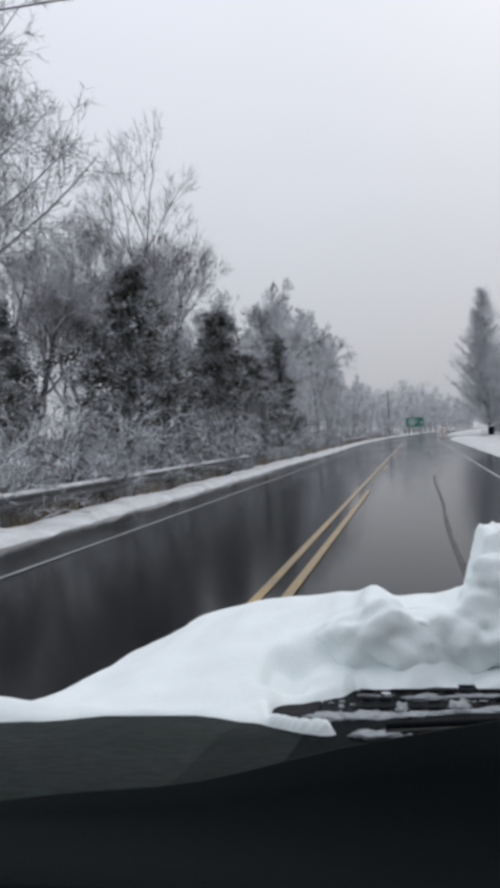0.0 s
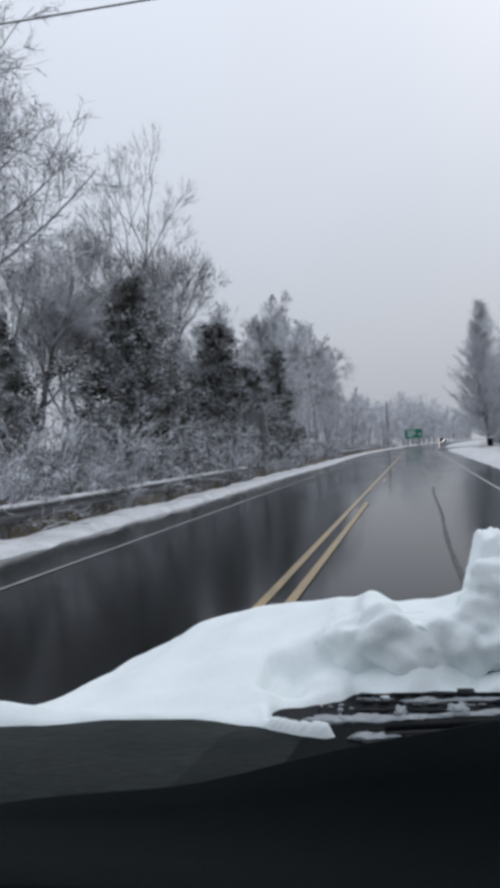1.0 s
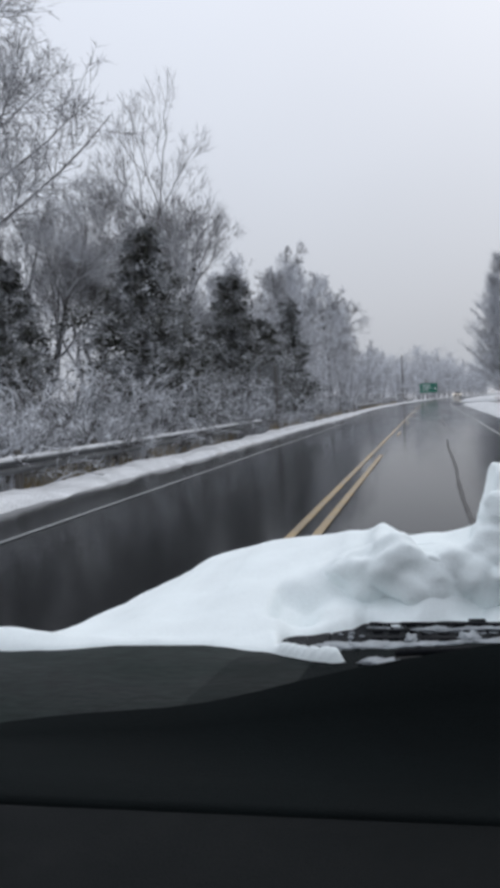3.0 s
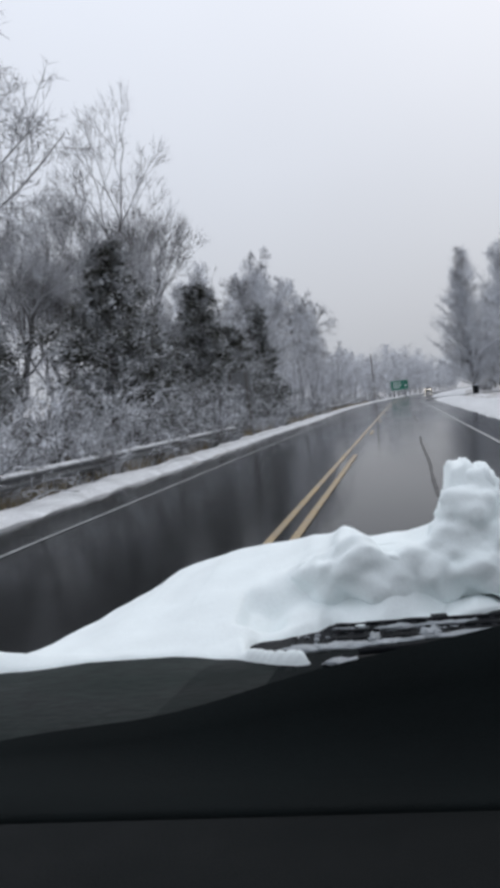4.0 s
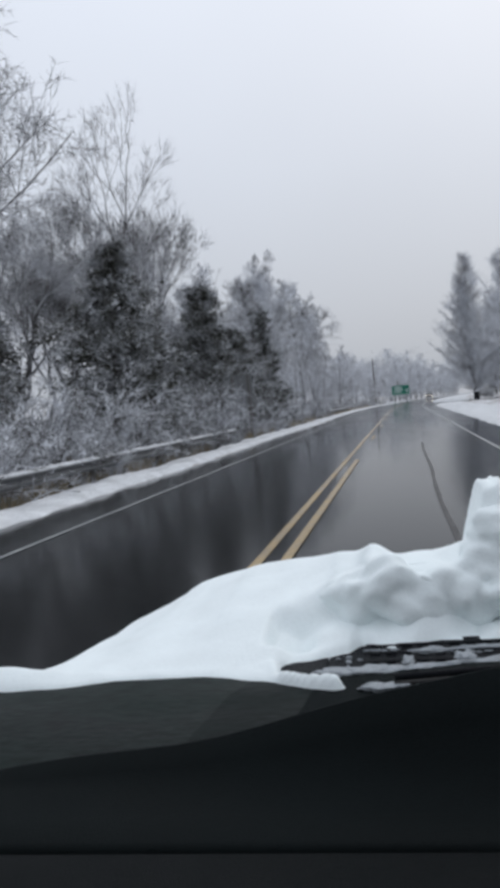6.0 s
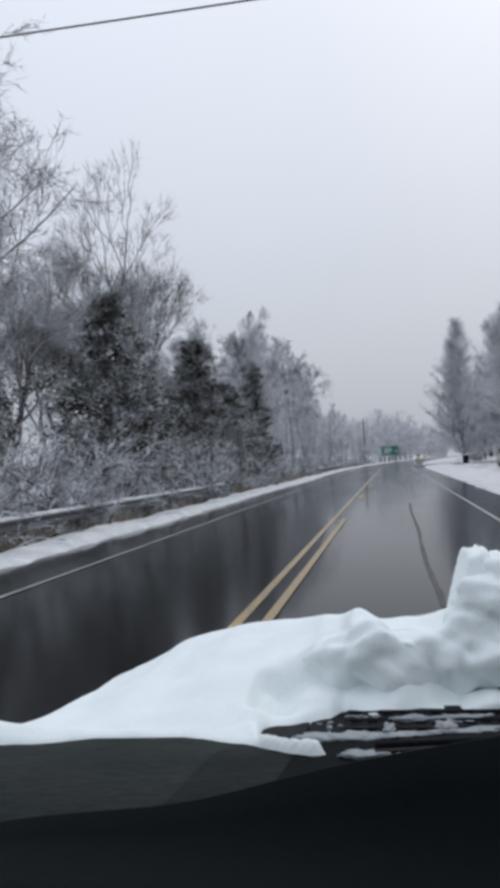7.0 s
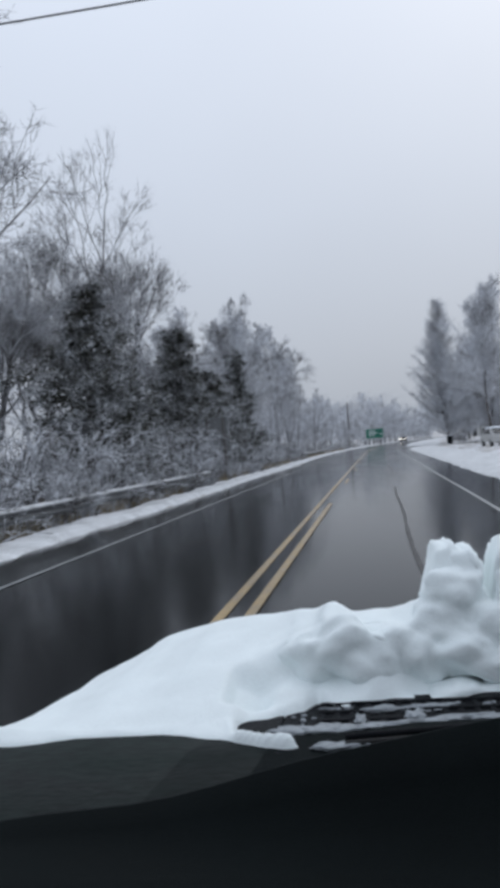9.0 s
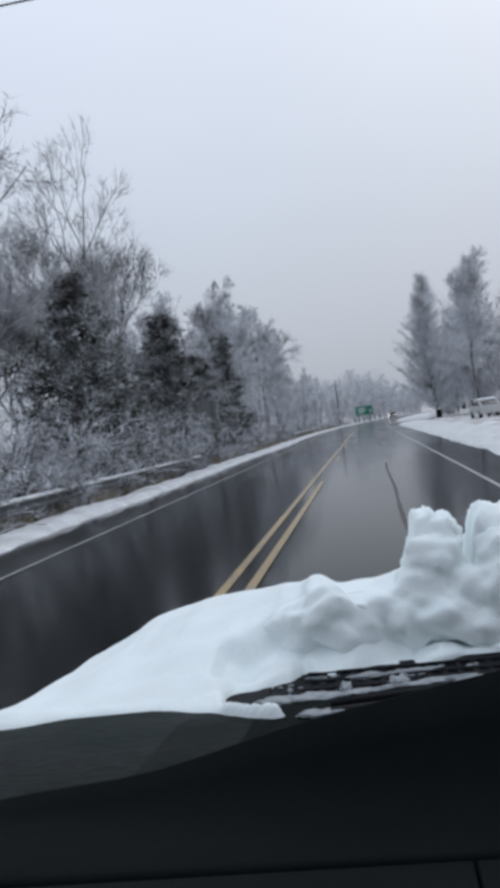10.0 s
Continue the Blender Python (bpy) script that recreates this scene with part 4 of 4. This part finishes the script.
def cowl():
    """Dark scuttle between the bonnet and the windscreen, with a slatted grille."""
    verts, faces = [], []
    nx, ny = 48, 12
    for j in range(ny + 1):
        t = j / ny
        for i in range(nx + 1):
            x = CX - HALF - 0.08 + (2 * HALF + 0.02) * i / nx
            y = 0.80 + 0.24 * t
            verts.append((x, y, 1.080 - 0.038 * (1 - t) ** 2 + 0.006 * (1 - ((x - CX) / HALF) ** 2)))
    w = nx + 1
    faces = [(j * w + i, j * w + i + 1, (j + 1) * w + i + 1, (j + 1) * w + i) for j in range(ny) for i in range(nx)]
    base = part("cowl", mesh_of("cowl", verts, faces, True), M["cowl"], car, "dull dark scuttle panel below the windscreen")
    # the scuttle's soft fade into shade, painted as a mid-tone and a black strip
    for edge, lift, mat, label in ((-0.275, 0.0018, M["fade_trim"], "mid-tone strip of the scuttle's painted fade into shade"), (-0.185, 0.0035, M["dash_pad"], "black strip painting the dark end of the scuttle's fade into shade")):
        verts = []
        for j in range(13):
            t = j / 12
            y = 0.80 + 0.236 * t
            x0 = edge + 0.30 * (y - 0.80) + 0.02 * nz(y * 20, 3.0)
            for i in range(25):
                x = x0 + (1.25 - x0) * i / 24
                verts.append((x, y, 1.080 + lift - 0.038 * (1 - t) ** 2 + 0.006 * (1 - ((x - CX) / HALF) ** 2) - (0.003 if i == 0 else 0)))
        faces = [(j * 25 + i, j * 25 + i + 1, (j + 1) * 25 + i + 1, (j + 1) * 25 + i) for j in range(12) for i in range(24)]
        part("fade_strip", mesh_of("fade_strip", verts, faces, True), mat, base, label)
    tray = part("cowl_grille", box_mesh("cowl_grille", 1.332, 0.212, 0.02, (0.564, 1.064, 1.0735), 0.002), M["plastic"], car, "black slatted plastic grille flecked with snow")
    part("grille_end", box_mesh("grille_end", 0.060, 0.095, 0.02, (-0.133, 1.0525, 1.0735), 0.002), M["plastic"], tray)
    slat = box_mesh("slat", 0.008, 0.17, 0.006, (0, 0, 0), 0.0015)
    for i in range(64):
        s = part("slat", slat, M["plastic"], tray)
        s.location = (-0.055 + 0.0193 * i, 1.055, 1.0825)
    bar = box_mesh("louvre", 1.26, 0.010, 0.008, (0, 0, 0), 0.003)
    for i in range(6):
        s = part("louvre", bar, M["plastic"], tray)
        s.location = (0.57, 0.965 + 0.034 * i, 1.0832)
    return base


cowl()


def wiper():
    w = Skin()
    pts = [Vector((-0.02 + 0.93 * t, 0.975 + 0.03 * math.sin(t * 3), 1.094 + 0.006 * math.sin(t * 3.1))) for t in [i / 14 for i in range(15)]]
    w.tube(pts, [0.0045] * 15, 8)
    arm = part("wiper", w.mesh("wiper", True), M["plastic"], car, "black wiper streaked with snow")
    blade = Skin()
    blade.tube([p + Vector((0, -0.010, -0.004)) for p in pts], [0.0035] * 15, 6)
    part("blade", blade.mesh("blade", True), M["rubber"], arm)


wiper()


def dash_top(x):
    return 1.062 + 0.17 * (x + 0.42) - 0.012 * math.exp(-((x + 0.20) / 0.11) ** 2)


def dashboard():
    # the pad under the windscreen, its far edge rising towards the middle of the car
    secs = []
    for i in range(41):
        x = CX - HALF + 0.10 + (2 * HALF - 0.2) * i / 40
        top = min(dash_top(x), 1.165)
        rim = 0.845
        secs.append([(x, rim, top - 0.10), (x, rim, top - 0.014), (x, rim - 0.006, top - 0.004), (x, rim - 0.02, top), (x, rim - 0.034, top - 0.35 * (top - 1.05) - 0.004), (x, rim - 0.052, top - 0.74 * (top - 1.05)), (x, rim - 0.075, 1.0505 + 0.10 * (top - 1.05)), (x, 0.745, 1.051), (x, 0.700, 1.050), (x, 0.694, 1.046), (x, 0.692, 0.95)])
    pad = part("dashboard", loft_mesh("dashboard", secs, smooth=True), M["dash_pad"], car, "black grained plastic dashboard")
    part("left_panel", box_mesh("left_panel", 0.638, 0.34, 0.10, (-0.2165, 0.5165, 0.998), 0.003, 3), M["dash"], pad)
    part("lid", box_mesh("lid", 0.62, 0.34, 0.10, (0.4145, 0.5165, 0.998), 0.003, 3), M["dash"], pad)
    part("end_panel", box_mesh("end_panel", 0.50, 0.34, 0.10, (0.978, 0.5165, 0.998), 0.003, 3), M["dash"], pad)
    part("lower_face", box_mesh("lower_face", 1.74, 0.30, 0.42, (CX, 0.52, 0.73), 0.04, 3), M["dash"], pad)


dashboard()


def shell():
    """Sides, roof and pillars, so that the cabin is dark as it should be."""
    side = [(-2.6, 0.40), (2.02, 0.40), (2.10, 0.70), (2.05, 0.76), (1.30, 0.92), (1.0, 0.99), (0.85, 1.03), (-2.55, 1.05), (-2.68, 0.9)]
    for s in (-1, 1):
        part("side_panel", prism_mesh("side_panel", side, 0.09, "x", 0.02), M["car_paint"], car).location = (CX + s * (HALF - 0.045) - 0.045, 0, 0)
        for y0, z0, y1, z1, wide in ((0.86, 1.04, 0.10, 1.72, 0.07), (-0.55, 1.04, -0.60, 1.74, 0.09), (-1.75, 1.04, -1.65, 1.74, 0.09), (-2.5, 1.04, -2.25, 1.72, 0.12)):
            x0, x1 = CX + s * (HALF - 0.06), CX + s * (HALF - 0.20)
            ring = []
            for x, y, z in ((x0, y0, z0), (x1, y1, z1)):
                ring.append([(x - 0.03, y - wide / 2, z), (x + 0.03, y - wide / 2, z), (x + 0.03, y + wide / 2, z), (x - 0.03, y + wide / 2, z)])
            part("pillar", loft_mesh("pillar", ring), M["car_paint"], car)
        for dy in (1.30, -1.55):
            wheel(car, CX + s * (HALF - 0.10), dy, 0.36, 0.23)
    secs = []
    for i in range(13):
        y = 0.12 - 2.42 * i / 12
        rise = 0.05 * math.sin(math.pi * i / 12)
        secs.append([(CX - 0.78, y, 1.70 + rise), (CX - 0.60, y, 1.755 + rise), (CX, y, 1.775 + rise), (CX + 0.60, y, 1.755 + rise), (CX + 0.78, y, 1.70 + rise), (CX + 0.6, y, 1.70 + rise), (CX, y, 1.71 + rise), (CX - 0.6, y, 1.70 + rise)])
    part("roof", loft_mesh("roof", secs, smooth=False), M["car_paint"], car)
    part("headliner", box_mesh("headliner", 1.42, 2.2, 0.02, (CX, -1.08, 1.685), 0.005), M["trim"], car, "grey cloth headliner")
    part("floor_pan", box_mesh("floor_pan", 1.8, 4.2, 0.06, (CX, -0.4, 0.42), 0.02), M["plastic"], car)
    part("bulkhead", box_mesh("bulkhead", 1.78, 0.05, 0.56, (CX, 0.76, 0.74), 0.01), M["plastic"], car)
    part("tailgate", box_mesh("tailgate", 1.76, 0.08, 0.66, (CX, -2.6, 0.74), 0.03), M["car_paint"], car)
    part("front_bumper", box_mesh("front_bumper", 1.84, 0.16, 0.50, (CX, 2.08, 0.62), 0.06, 3), M["car_paint"], car)


shell()


# ---- snow on the bonnet ----
RIDGE = ((-0.60, 0.98), (-0.557, 1.024), (-0.51, 1.052), (-0.444, 1.085), (-0.389, 1.106), (-0.352, 1.122), (-0.316, 1.142), (-0.264, 1.154),
         (-0.22, 1.163), (-0.136, 1.171), (-0.074, 1.178), (-0.047, 1.191), (-0.018, 1.172), (0.04, 1.175), (0.084, 1.187), (0.092, 1.194), (0.095, 1.228), (0.103, 1.236),
         (0.107, 1.270), (0.128, 1.276), (0.140, 1.264), (0.158, 1.270), (0.170, 1.258), (0.175, 1.198), (0.190, 1.196), (0.196, 1.262), (0.212, 1.277), (0.24, 1.265), (0.33, 1.26), (0.50, 1.23), (0.75, 1.20), (1.1, 1.12), (1.3, 1.04))
FOOT = ((-0.72, 1.022), (-0.469, 1.019), (-0.415, 1.022), (-0.355, 1.040), (-0.30, 1.045), (-0.244, 1.035), (-0.18, 1.010), (-0.12, 0.982), (-0.085, 0.968))
BROKEN = ((-0.165, 1.032), (-0.152, 1.072), (-0.111, 1.096), (-0.078, 1.108), (-0.066, 1.138), (0.0, 1.143), (0.30, 1.147), (1.3, 1.12))


def curve_at(rows, x):
    return np.interp(x, [r[0] for r in rows], [r[1] for r in rows])


def snow_field(name, x0, x1, y0, y1, step, height, inside, label, crumble=None):
    xs = np.concatenate([np.arange(x0, 0.36, step), np.arange(0.36, x1, 0.02)])
    ys = np.concatenate([np.arange(y0, 1.40, step), np.arange(1.40, y1, 0.02)])
    nx, ny = len(xs) - 1, len(ys) - 1
    verts = np.zeros((ny + 1, nx + 1, 3))
    keep = np.zeros((ny + 1, nx + 1), bool)
    for j, y in enumerate(ys):
        for i, x in enumerate(xs):
            z = height(x, y)
            k = crumble(x, y) if crumble else 0.0
            if k:
                q = Vector((x * 9 + 3.1, y * 9, z * 12))
                big, small, fine = noise.noise_vector(q), noise.noise_vector(q * 2.3), noise.noise_vector(q * 6.5)
                verts[j, i] = (x + k * (0.35 * big.x + 0.2 * small.x + 0.07 * fine.x), y + k * (1.2 * big.y + 0.55 * small.y + 0.12 * fine.y), z + k * (0.4 * big.z + 0.25 * small.z + 0.06 * fine.z))
                # hollows under the crust, with a rib between them
                mid = math.sin(math.pi * min(1.0, max(0.0, (z - 1.082) / 0.090)))
                hollow = 0.036 * math.exp(-((x + 0.045) / 0.050) ** 2) - 0.010 * math.exp(-((x - 0.040) / 0.022) ** 2) + 0.012 * math.exp(-((x - 0.090) / 0.025) ** 2)
                verts[j, i, 1] += hollow * mid * (k / 0.036)
            else:
                verts[j, i] = (x, y, z)
            keep[j, i] = inside(x, y)
    faces = []
    w = nx + 1
    for j in range(ny):
        for i in range(nx):
            if keep[j, i] or keep[j, i + 1] or keep[j + 1, i] or keep[j + 1, i + 1]:
                faces.append((j * w + i, j * w + i + 1, (j + 1) * w + i + 1, (j + 1) * w + i))
    me = mesh_of(name, verts.reshape(-1, 3), faces, True)
    bm = bmesh.new()
    bm.from_mesh(me)
    loose = [v for v in bm.verts if not v.link_faces]
    bmesh.ops.delete(bm, geom=loose, context='VERTS')
    if crumble:
        soft = [v for v in bm.verts if not v.is_boundary and v.co.x < 0.07 and (v.co.x < -0.15 or v.co.y > 1.24)]
        sharp = [v for v in bm.verts if not v.is_boundary and -0.15 < v.co.x < 0.085 and v.co.y < 1.24]
        for k in range(4):
            bmesh.ops.smooth_vert(bm, verts=soft + sharp if k == 0 else soft, factor=0.5, use_axis_x=True, use_axis_y=True, use_axis_z=True)
    bpy.data.meshes.remove(me)
    ob = new(name, bm_mesh(name, bm, True))
    ob.data.materials.append(M["car_snow"])
    return tagged(ob, label, "snow")


def crest():
    """The crest of the snow in plan: over the middle it stands close, towards the car's side it lies further down the bonnet."""
    eye_x, eye_z, rows = 0.03, 1.409, []
    for k in range(141):
        x = -0.60 + 0.005 * k
        top = float(curve_at(RIDGE, x))
        if x > -0.06:
            rows.append((x, 1.30, top, 0.0))
            continue
        fall, far = min(((eye_z - top + 0.13 * e + 0.55 * e * e) / (1.30 + e), 1.30 + e) for e in [0.01 * i for i in range(30)])
        fall -= 0.0063 * min(1.0, (-0.06 - x) / 0.1) * min(1.0, max(0.0, (x + 0.50) / 0.06))
        away = 1 + 0.55 * min(0.22, -0.06 - x)
        rows.append((eye_x + (x - eye_x) * away, far * away, eye_z - fall * far * away, fall))
    return rows


CREST = crest()


def main_snow():
    base = 1.083
    plan = [r[0] for r in CREST]

    def foots(x):
        """Near edge of the thin lip, its far edge, and where the thick snow begins."""
        lo = float(curve_at(FOOT, x)) + (0.003 + 0.002 * float(smoothstep(-0.30, -0.16, x))) * nz(x * 38, 1.0)
        k = float(smoothstep(-0.32, -0.15, x))
        wob = (0.010 * nz(x * 22, 3.3) + 0.005 * nz(x * 60, 7.1)) * k
        thick = lo * (1 - k) + float(curve_at(BROKEN, x)) * k + wob
        hi = thick + 0.09 if x < -0.165 else float(np.interp(x, (-0.165, -0.15, -0.12, -0.085, -0.068), (1.12, 1.016, 0.994, 0.982, 0.972))) + 0.005 * nz(x * 40, 9.0)
        return lo, hi, thick

    def skirt(d):
        """How far the snow sinks out of sight outside its edge."""
        return base - 0.030 * min(1.0, d / 0.016)

    def height(x, y):
        lo, hi, thick = foots(x)
        ridge_y, steep = float(np.interp(x, plan, [r[1] for r in CREST])), float(np.interp(x, plan, [r[3] for r in CREST]))
        top = (float(np.interp(x, plan, [r[2] for r in CREST])) if x < -0.05 else float(curve_at(RIDGE, x))) + (0.007 * nz(x * 70, 2.0) + 0.005 * nz(x * 170, 4.0)) * float(smoothstep(0.095, 0.115, x))
        rough = float(smoothstep(-0.185, -0.10, x))
        end = max(0.0, x + 0.074 + 0.022 * nz(y * 70, 8.0))
        if lo < y < hi and not end:
            t = (y - lo) / (hi - lo)
            tall = 0.008 + 0.013 * float(smoothstep(-0.40, -0.52, x)) + 0.010 * float(smoothstep(-0.20, -0.13, x))
            z = base + tall * math.sin(math.pi * t) ** 0.8 * float(smoothstep(-0.066, -0.084, x)) + 0.003 * nz(x * 40, y * 40) * min(1, 6 * t)
        else:
            z = skirt(max(lo - y, y - hi, 0.0) + end)
        if y > thick:
            if y < ridge_y:
                t = (y - thick) / (ridge_y - thick)
                w = base + (top - base) * (1 - (1 - t) ** 1.6)
                # a broken ledge, a steep crumbling face and the crust on top of it
                face = 1.195 + 0.020 * nz(x * 11, 6.0) + 0.010 * nz(x * 31, 2.0) - 0.030 * math.exp(-((x - 0.01) / 0.035) ** 2) + 0.045 * float(smoothstep(0.06, 0.10, x))
                ledge = base + (0.006 + 0.008 * nz(x * 17, 3.0)) * float(smoothstep(thick, thick + 0.012, y)) + 0.16 * max(0.0, min(y, face) - thick) * (1 + 0.5 * nz(x * 20, y * 20))
                rise = float(smoothstep(face - 0.022, face + 0.022, y))
                crust = top - 0.022 * (1 - float(smoothstep(face, ridge_y, y)))
                w = w * (1 - rough) + (ledge + max(0.0, crust - ledge) * rise) * rough
            else:
                t = 1.0
                e = y - ridge_y
                w = top - max(0.13, steep + 0.06) * e - 0.55 * e * e
            lump = (0.004 + 0.006 * rough) * nz(x * 10, y * 10, 2.0) + (0.002 + 0.006 * rough) * nz(x * 23, y * 23, 5.0) + 0.0006 * nz(x * 60, y * 60, 1.0)
            w += lump * min(1, 4 * t) * (1.0 if y < ridge_y - 0.07 else 0.3)
            # broken edges and hollows in the crust
            w -= 0.024 * float(smoothstep(-0.184, -0.178, x)) * (1 - float(smoothstep(-0.15, -0.11, x))) * float(smoothstep(1.10, 1.12, y)) * (1 - float(smoothstep(1.18, 1.21, y)))
            z = max(z, w) if y < 1.06 else max(w, bonnet_z(x, y) - 0.012)
        else:
            z = max(z, skirt(thick - y))
        return z

    def inside(x, y):
        lo, hi, thick = foots(x)
        return y > thick - 0.02 or (x < -0.05 and lo - 0.02 < y < hi + 0.02)

    return snow_field("bonnet_snow", -0.70, 1.26, 0.90, 2.05, 0.0042, height, inside, "thick white snow broken into lumps lying on the car bonnet",
               crumble=lambda x, y: 0.036 * float(smoothstep(-0.17, -0.06, x)) * float(smoothstep(1.10, 1.15, y)) * (1 - 0.8 * float(smoothstep(1.22, 1.28, y)) * (1 - 0.7 * float(smoothstep(0.10, 0.12, x)))))


bonnet_snow = main_snow()


def broken_face():
    """The crumbling face of the snow: billowing lumps that have frozen into one another."""
    lumps = ((-0.065, 1.206, 1.128, 0.040), (-0.020, 1.196, 1.140, 0.044), (0.018, 1.200, 1.120, 0.036), (0.052, 1.206, 1.138, 0.036), (0.082, 1.216, 1.116, 0.034), (0.104, 1.228, 1.160, 0.036),
             (0.128, 1.236, 1.206, 0.036), (0.152, 1.240, 1.180, 0.030), (0.138, 1.206, 1.128, 0.034), (0.148, 1.256, 1.240, 0.022), (0.226, 1.236, 1.205, 0.032), (0.186, 1.226, 1.160, 0.032), (0.224, 1.218, 1.150, 0.040), (0.180, 1.196, 1.108, 0.026), (0.280, 1.206, 1.170, 0.050))
    bm = bmesh.new()
    for k, (x, y, z, size) in enumerate(lumps):
        seed = 3.7 * k + 1
        made = bmesh.ops.create_icosphere(bm, subdivisions=4, radius=1)
        for v in made["verts"]:
            q = v.co * 1.3 + Vector((seed, 0, seed * 0.7))
            r = 1 + 0.40 * noise.noise(q) + 0.22 * noise.noise(q * 2.4)
            v.co = Vector((x, y, z)) + Vector((v.co.x * 1.25, v.co.y * 0.75, v.co.z)) * size * r
    ob = part("broken_face", bm_mesh("broken_face", bm, True), M["car_snow"], bonnet_snow, "grey-white crumbling lumps of snow frozen together")
    weld = ob.modifiers.new("weld", 'REMESH')
    weld.mode, weld.voxel_size, weld.use_smooth_shade = 'VOXEL', 0.003, True
    melt = ob.modifiers.new("melt", 'SMOOTH')
    melt.factor, melt.iterations = 0.5, 28


broken_face()


def crumb(x, y, wide, deep, high, seed):
    """A small irregular patch of snow caught on the grille."""
    bm = bmesh.new()
    bmesh.ops.create_icosphere(bm, subdivisions=3, radius=1)
    for v in bm.verts:
        k = 1 + 0.7 * nz(v.co.x * 1.7 + seed, v.co.y * 1.7, v.co.z * 1.7 + seed) + 0.5 * nz(v.co.x * 4 + seed, v.co.y * 4, v.co.z * 4)
        v.co = Vector((x + v.co.x * wide * k / 2, y + v.co.y * deep * k / 2, 1.0865 + v.co.z * high * k / 2))
    ob = new("snow_crumb", bm_mesh("snow_crumb", bm, True))
    ob.data.materials.append(M["icy"])
    tagged(ob, "small patch of snow caught on the black grille", "snow", "snow crumbs on the grille")


g = random.Random(77)
for x, y, w, d, h in ((-0.065, 1.024, 0.055, 0.020, 0.008), (-0.028, 1.026, 0.055, 0.018, 0.008), (0.010, 1.030, 0.055, 0.014, 0.008), (0.050, 1.039, 0.055, 0.012, 0.007), (0.092, 1.049, 0.055, 0.011, 0.007), (0.138, 1.058, 0.055, 0.010, 0.007),
                      (0.020, 1.098, 0.050, 0.012, 0.007), (0.078, 1.104, 0.060, 0.012, 0.007), (-0.085, 1.022, 0.060, 0.030, 0.008), (-0.045, 1.026, 0.055, 0.032, 0.010), (-0.012, 1.024, 0.050, 0.022, 0.009), (0.028, 1.034, 0.050, 0.011, 0.007), (0.070, 1.044, 0.055, 0.012, 0.007), (0.115, 1.056, 0.060, 0.010, 0.007),
                      (-0.030, 0.966, 0.052, 0.020, 0.008), (0.006, 0.970, 0.030, 0.016, 0.007), (-0.006, 1.060, 0.012, 0.040, 0.008), (0.060, 1.072, 0.022, 0.030, 0.008), (0.17, 1.050, 0.07, 0.016, 0.010), (0.24, 1.05, 0.06, 0.03, 0.012)):
    crumb(x, y, w, d, h, g.random() * 50)


def snow_flecks():
    r = random.Random(31)
    bm = bmesh.new()
    for i in range(150):
        x, y = r.uniform(-0.095, 0.34), 1.118 - 0.16 * r.random() ** 1.6
        if nz(x * 14, y * 30, 3) < -0.05:
            continue
        m = Matrix.Translation((x, y, 1.0850)) @ Matrix.Diagonal((r.uniform(0.002, 0.009), r.uniform(0.002, 0.007), r.uniform(0.0015, 0.003), 1))
        bmesh.ops.create_icosphere(bm, subdivisions=1, radius=1, matrix=m)
    for v in bm.verts:
        v.co += noise.noise_vector(v.co * 150) * 0.0018
    ob = new("snow_flecks", bm_mesh("snow_flecks", bm, True))
    ob.data.materials.append(M["icy"])
    tagged(ob, "scattered flecks of snow on the black grille", "snow", kind="stuff")


snow_flecks()
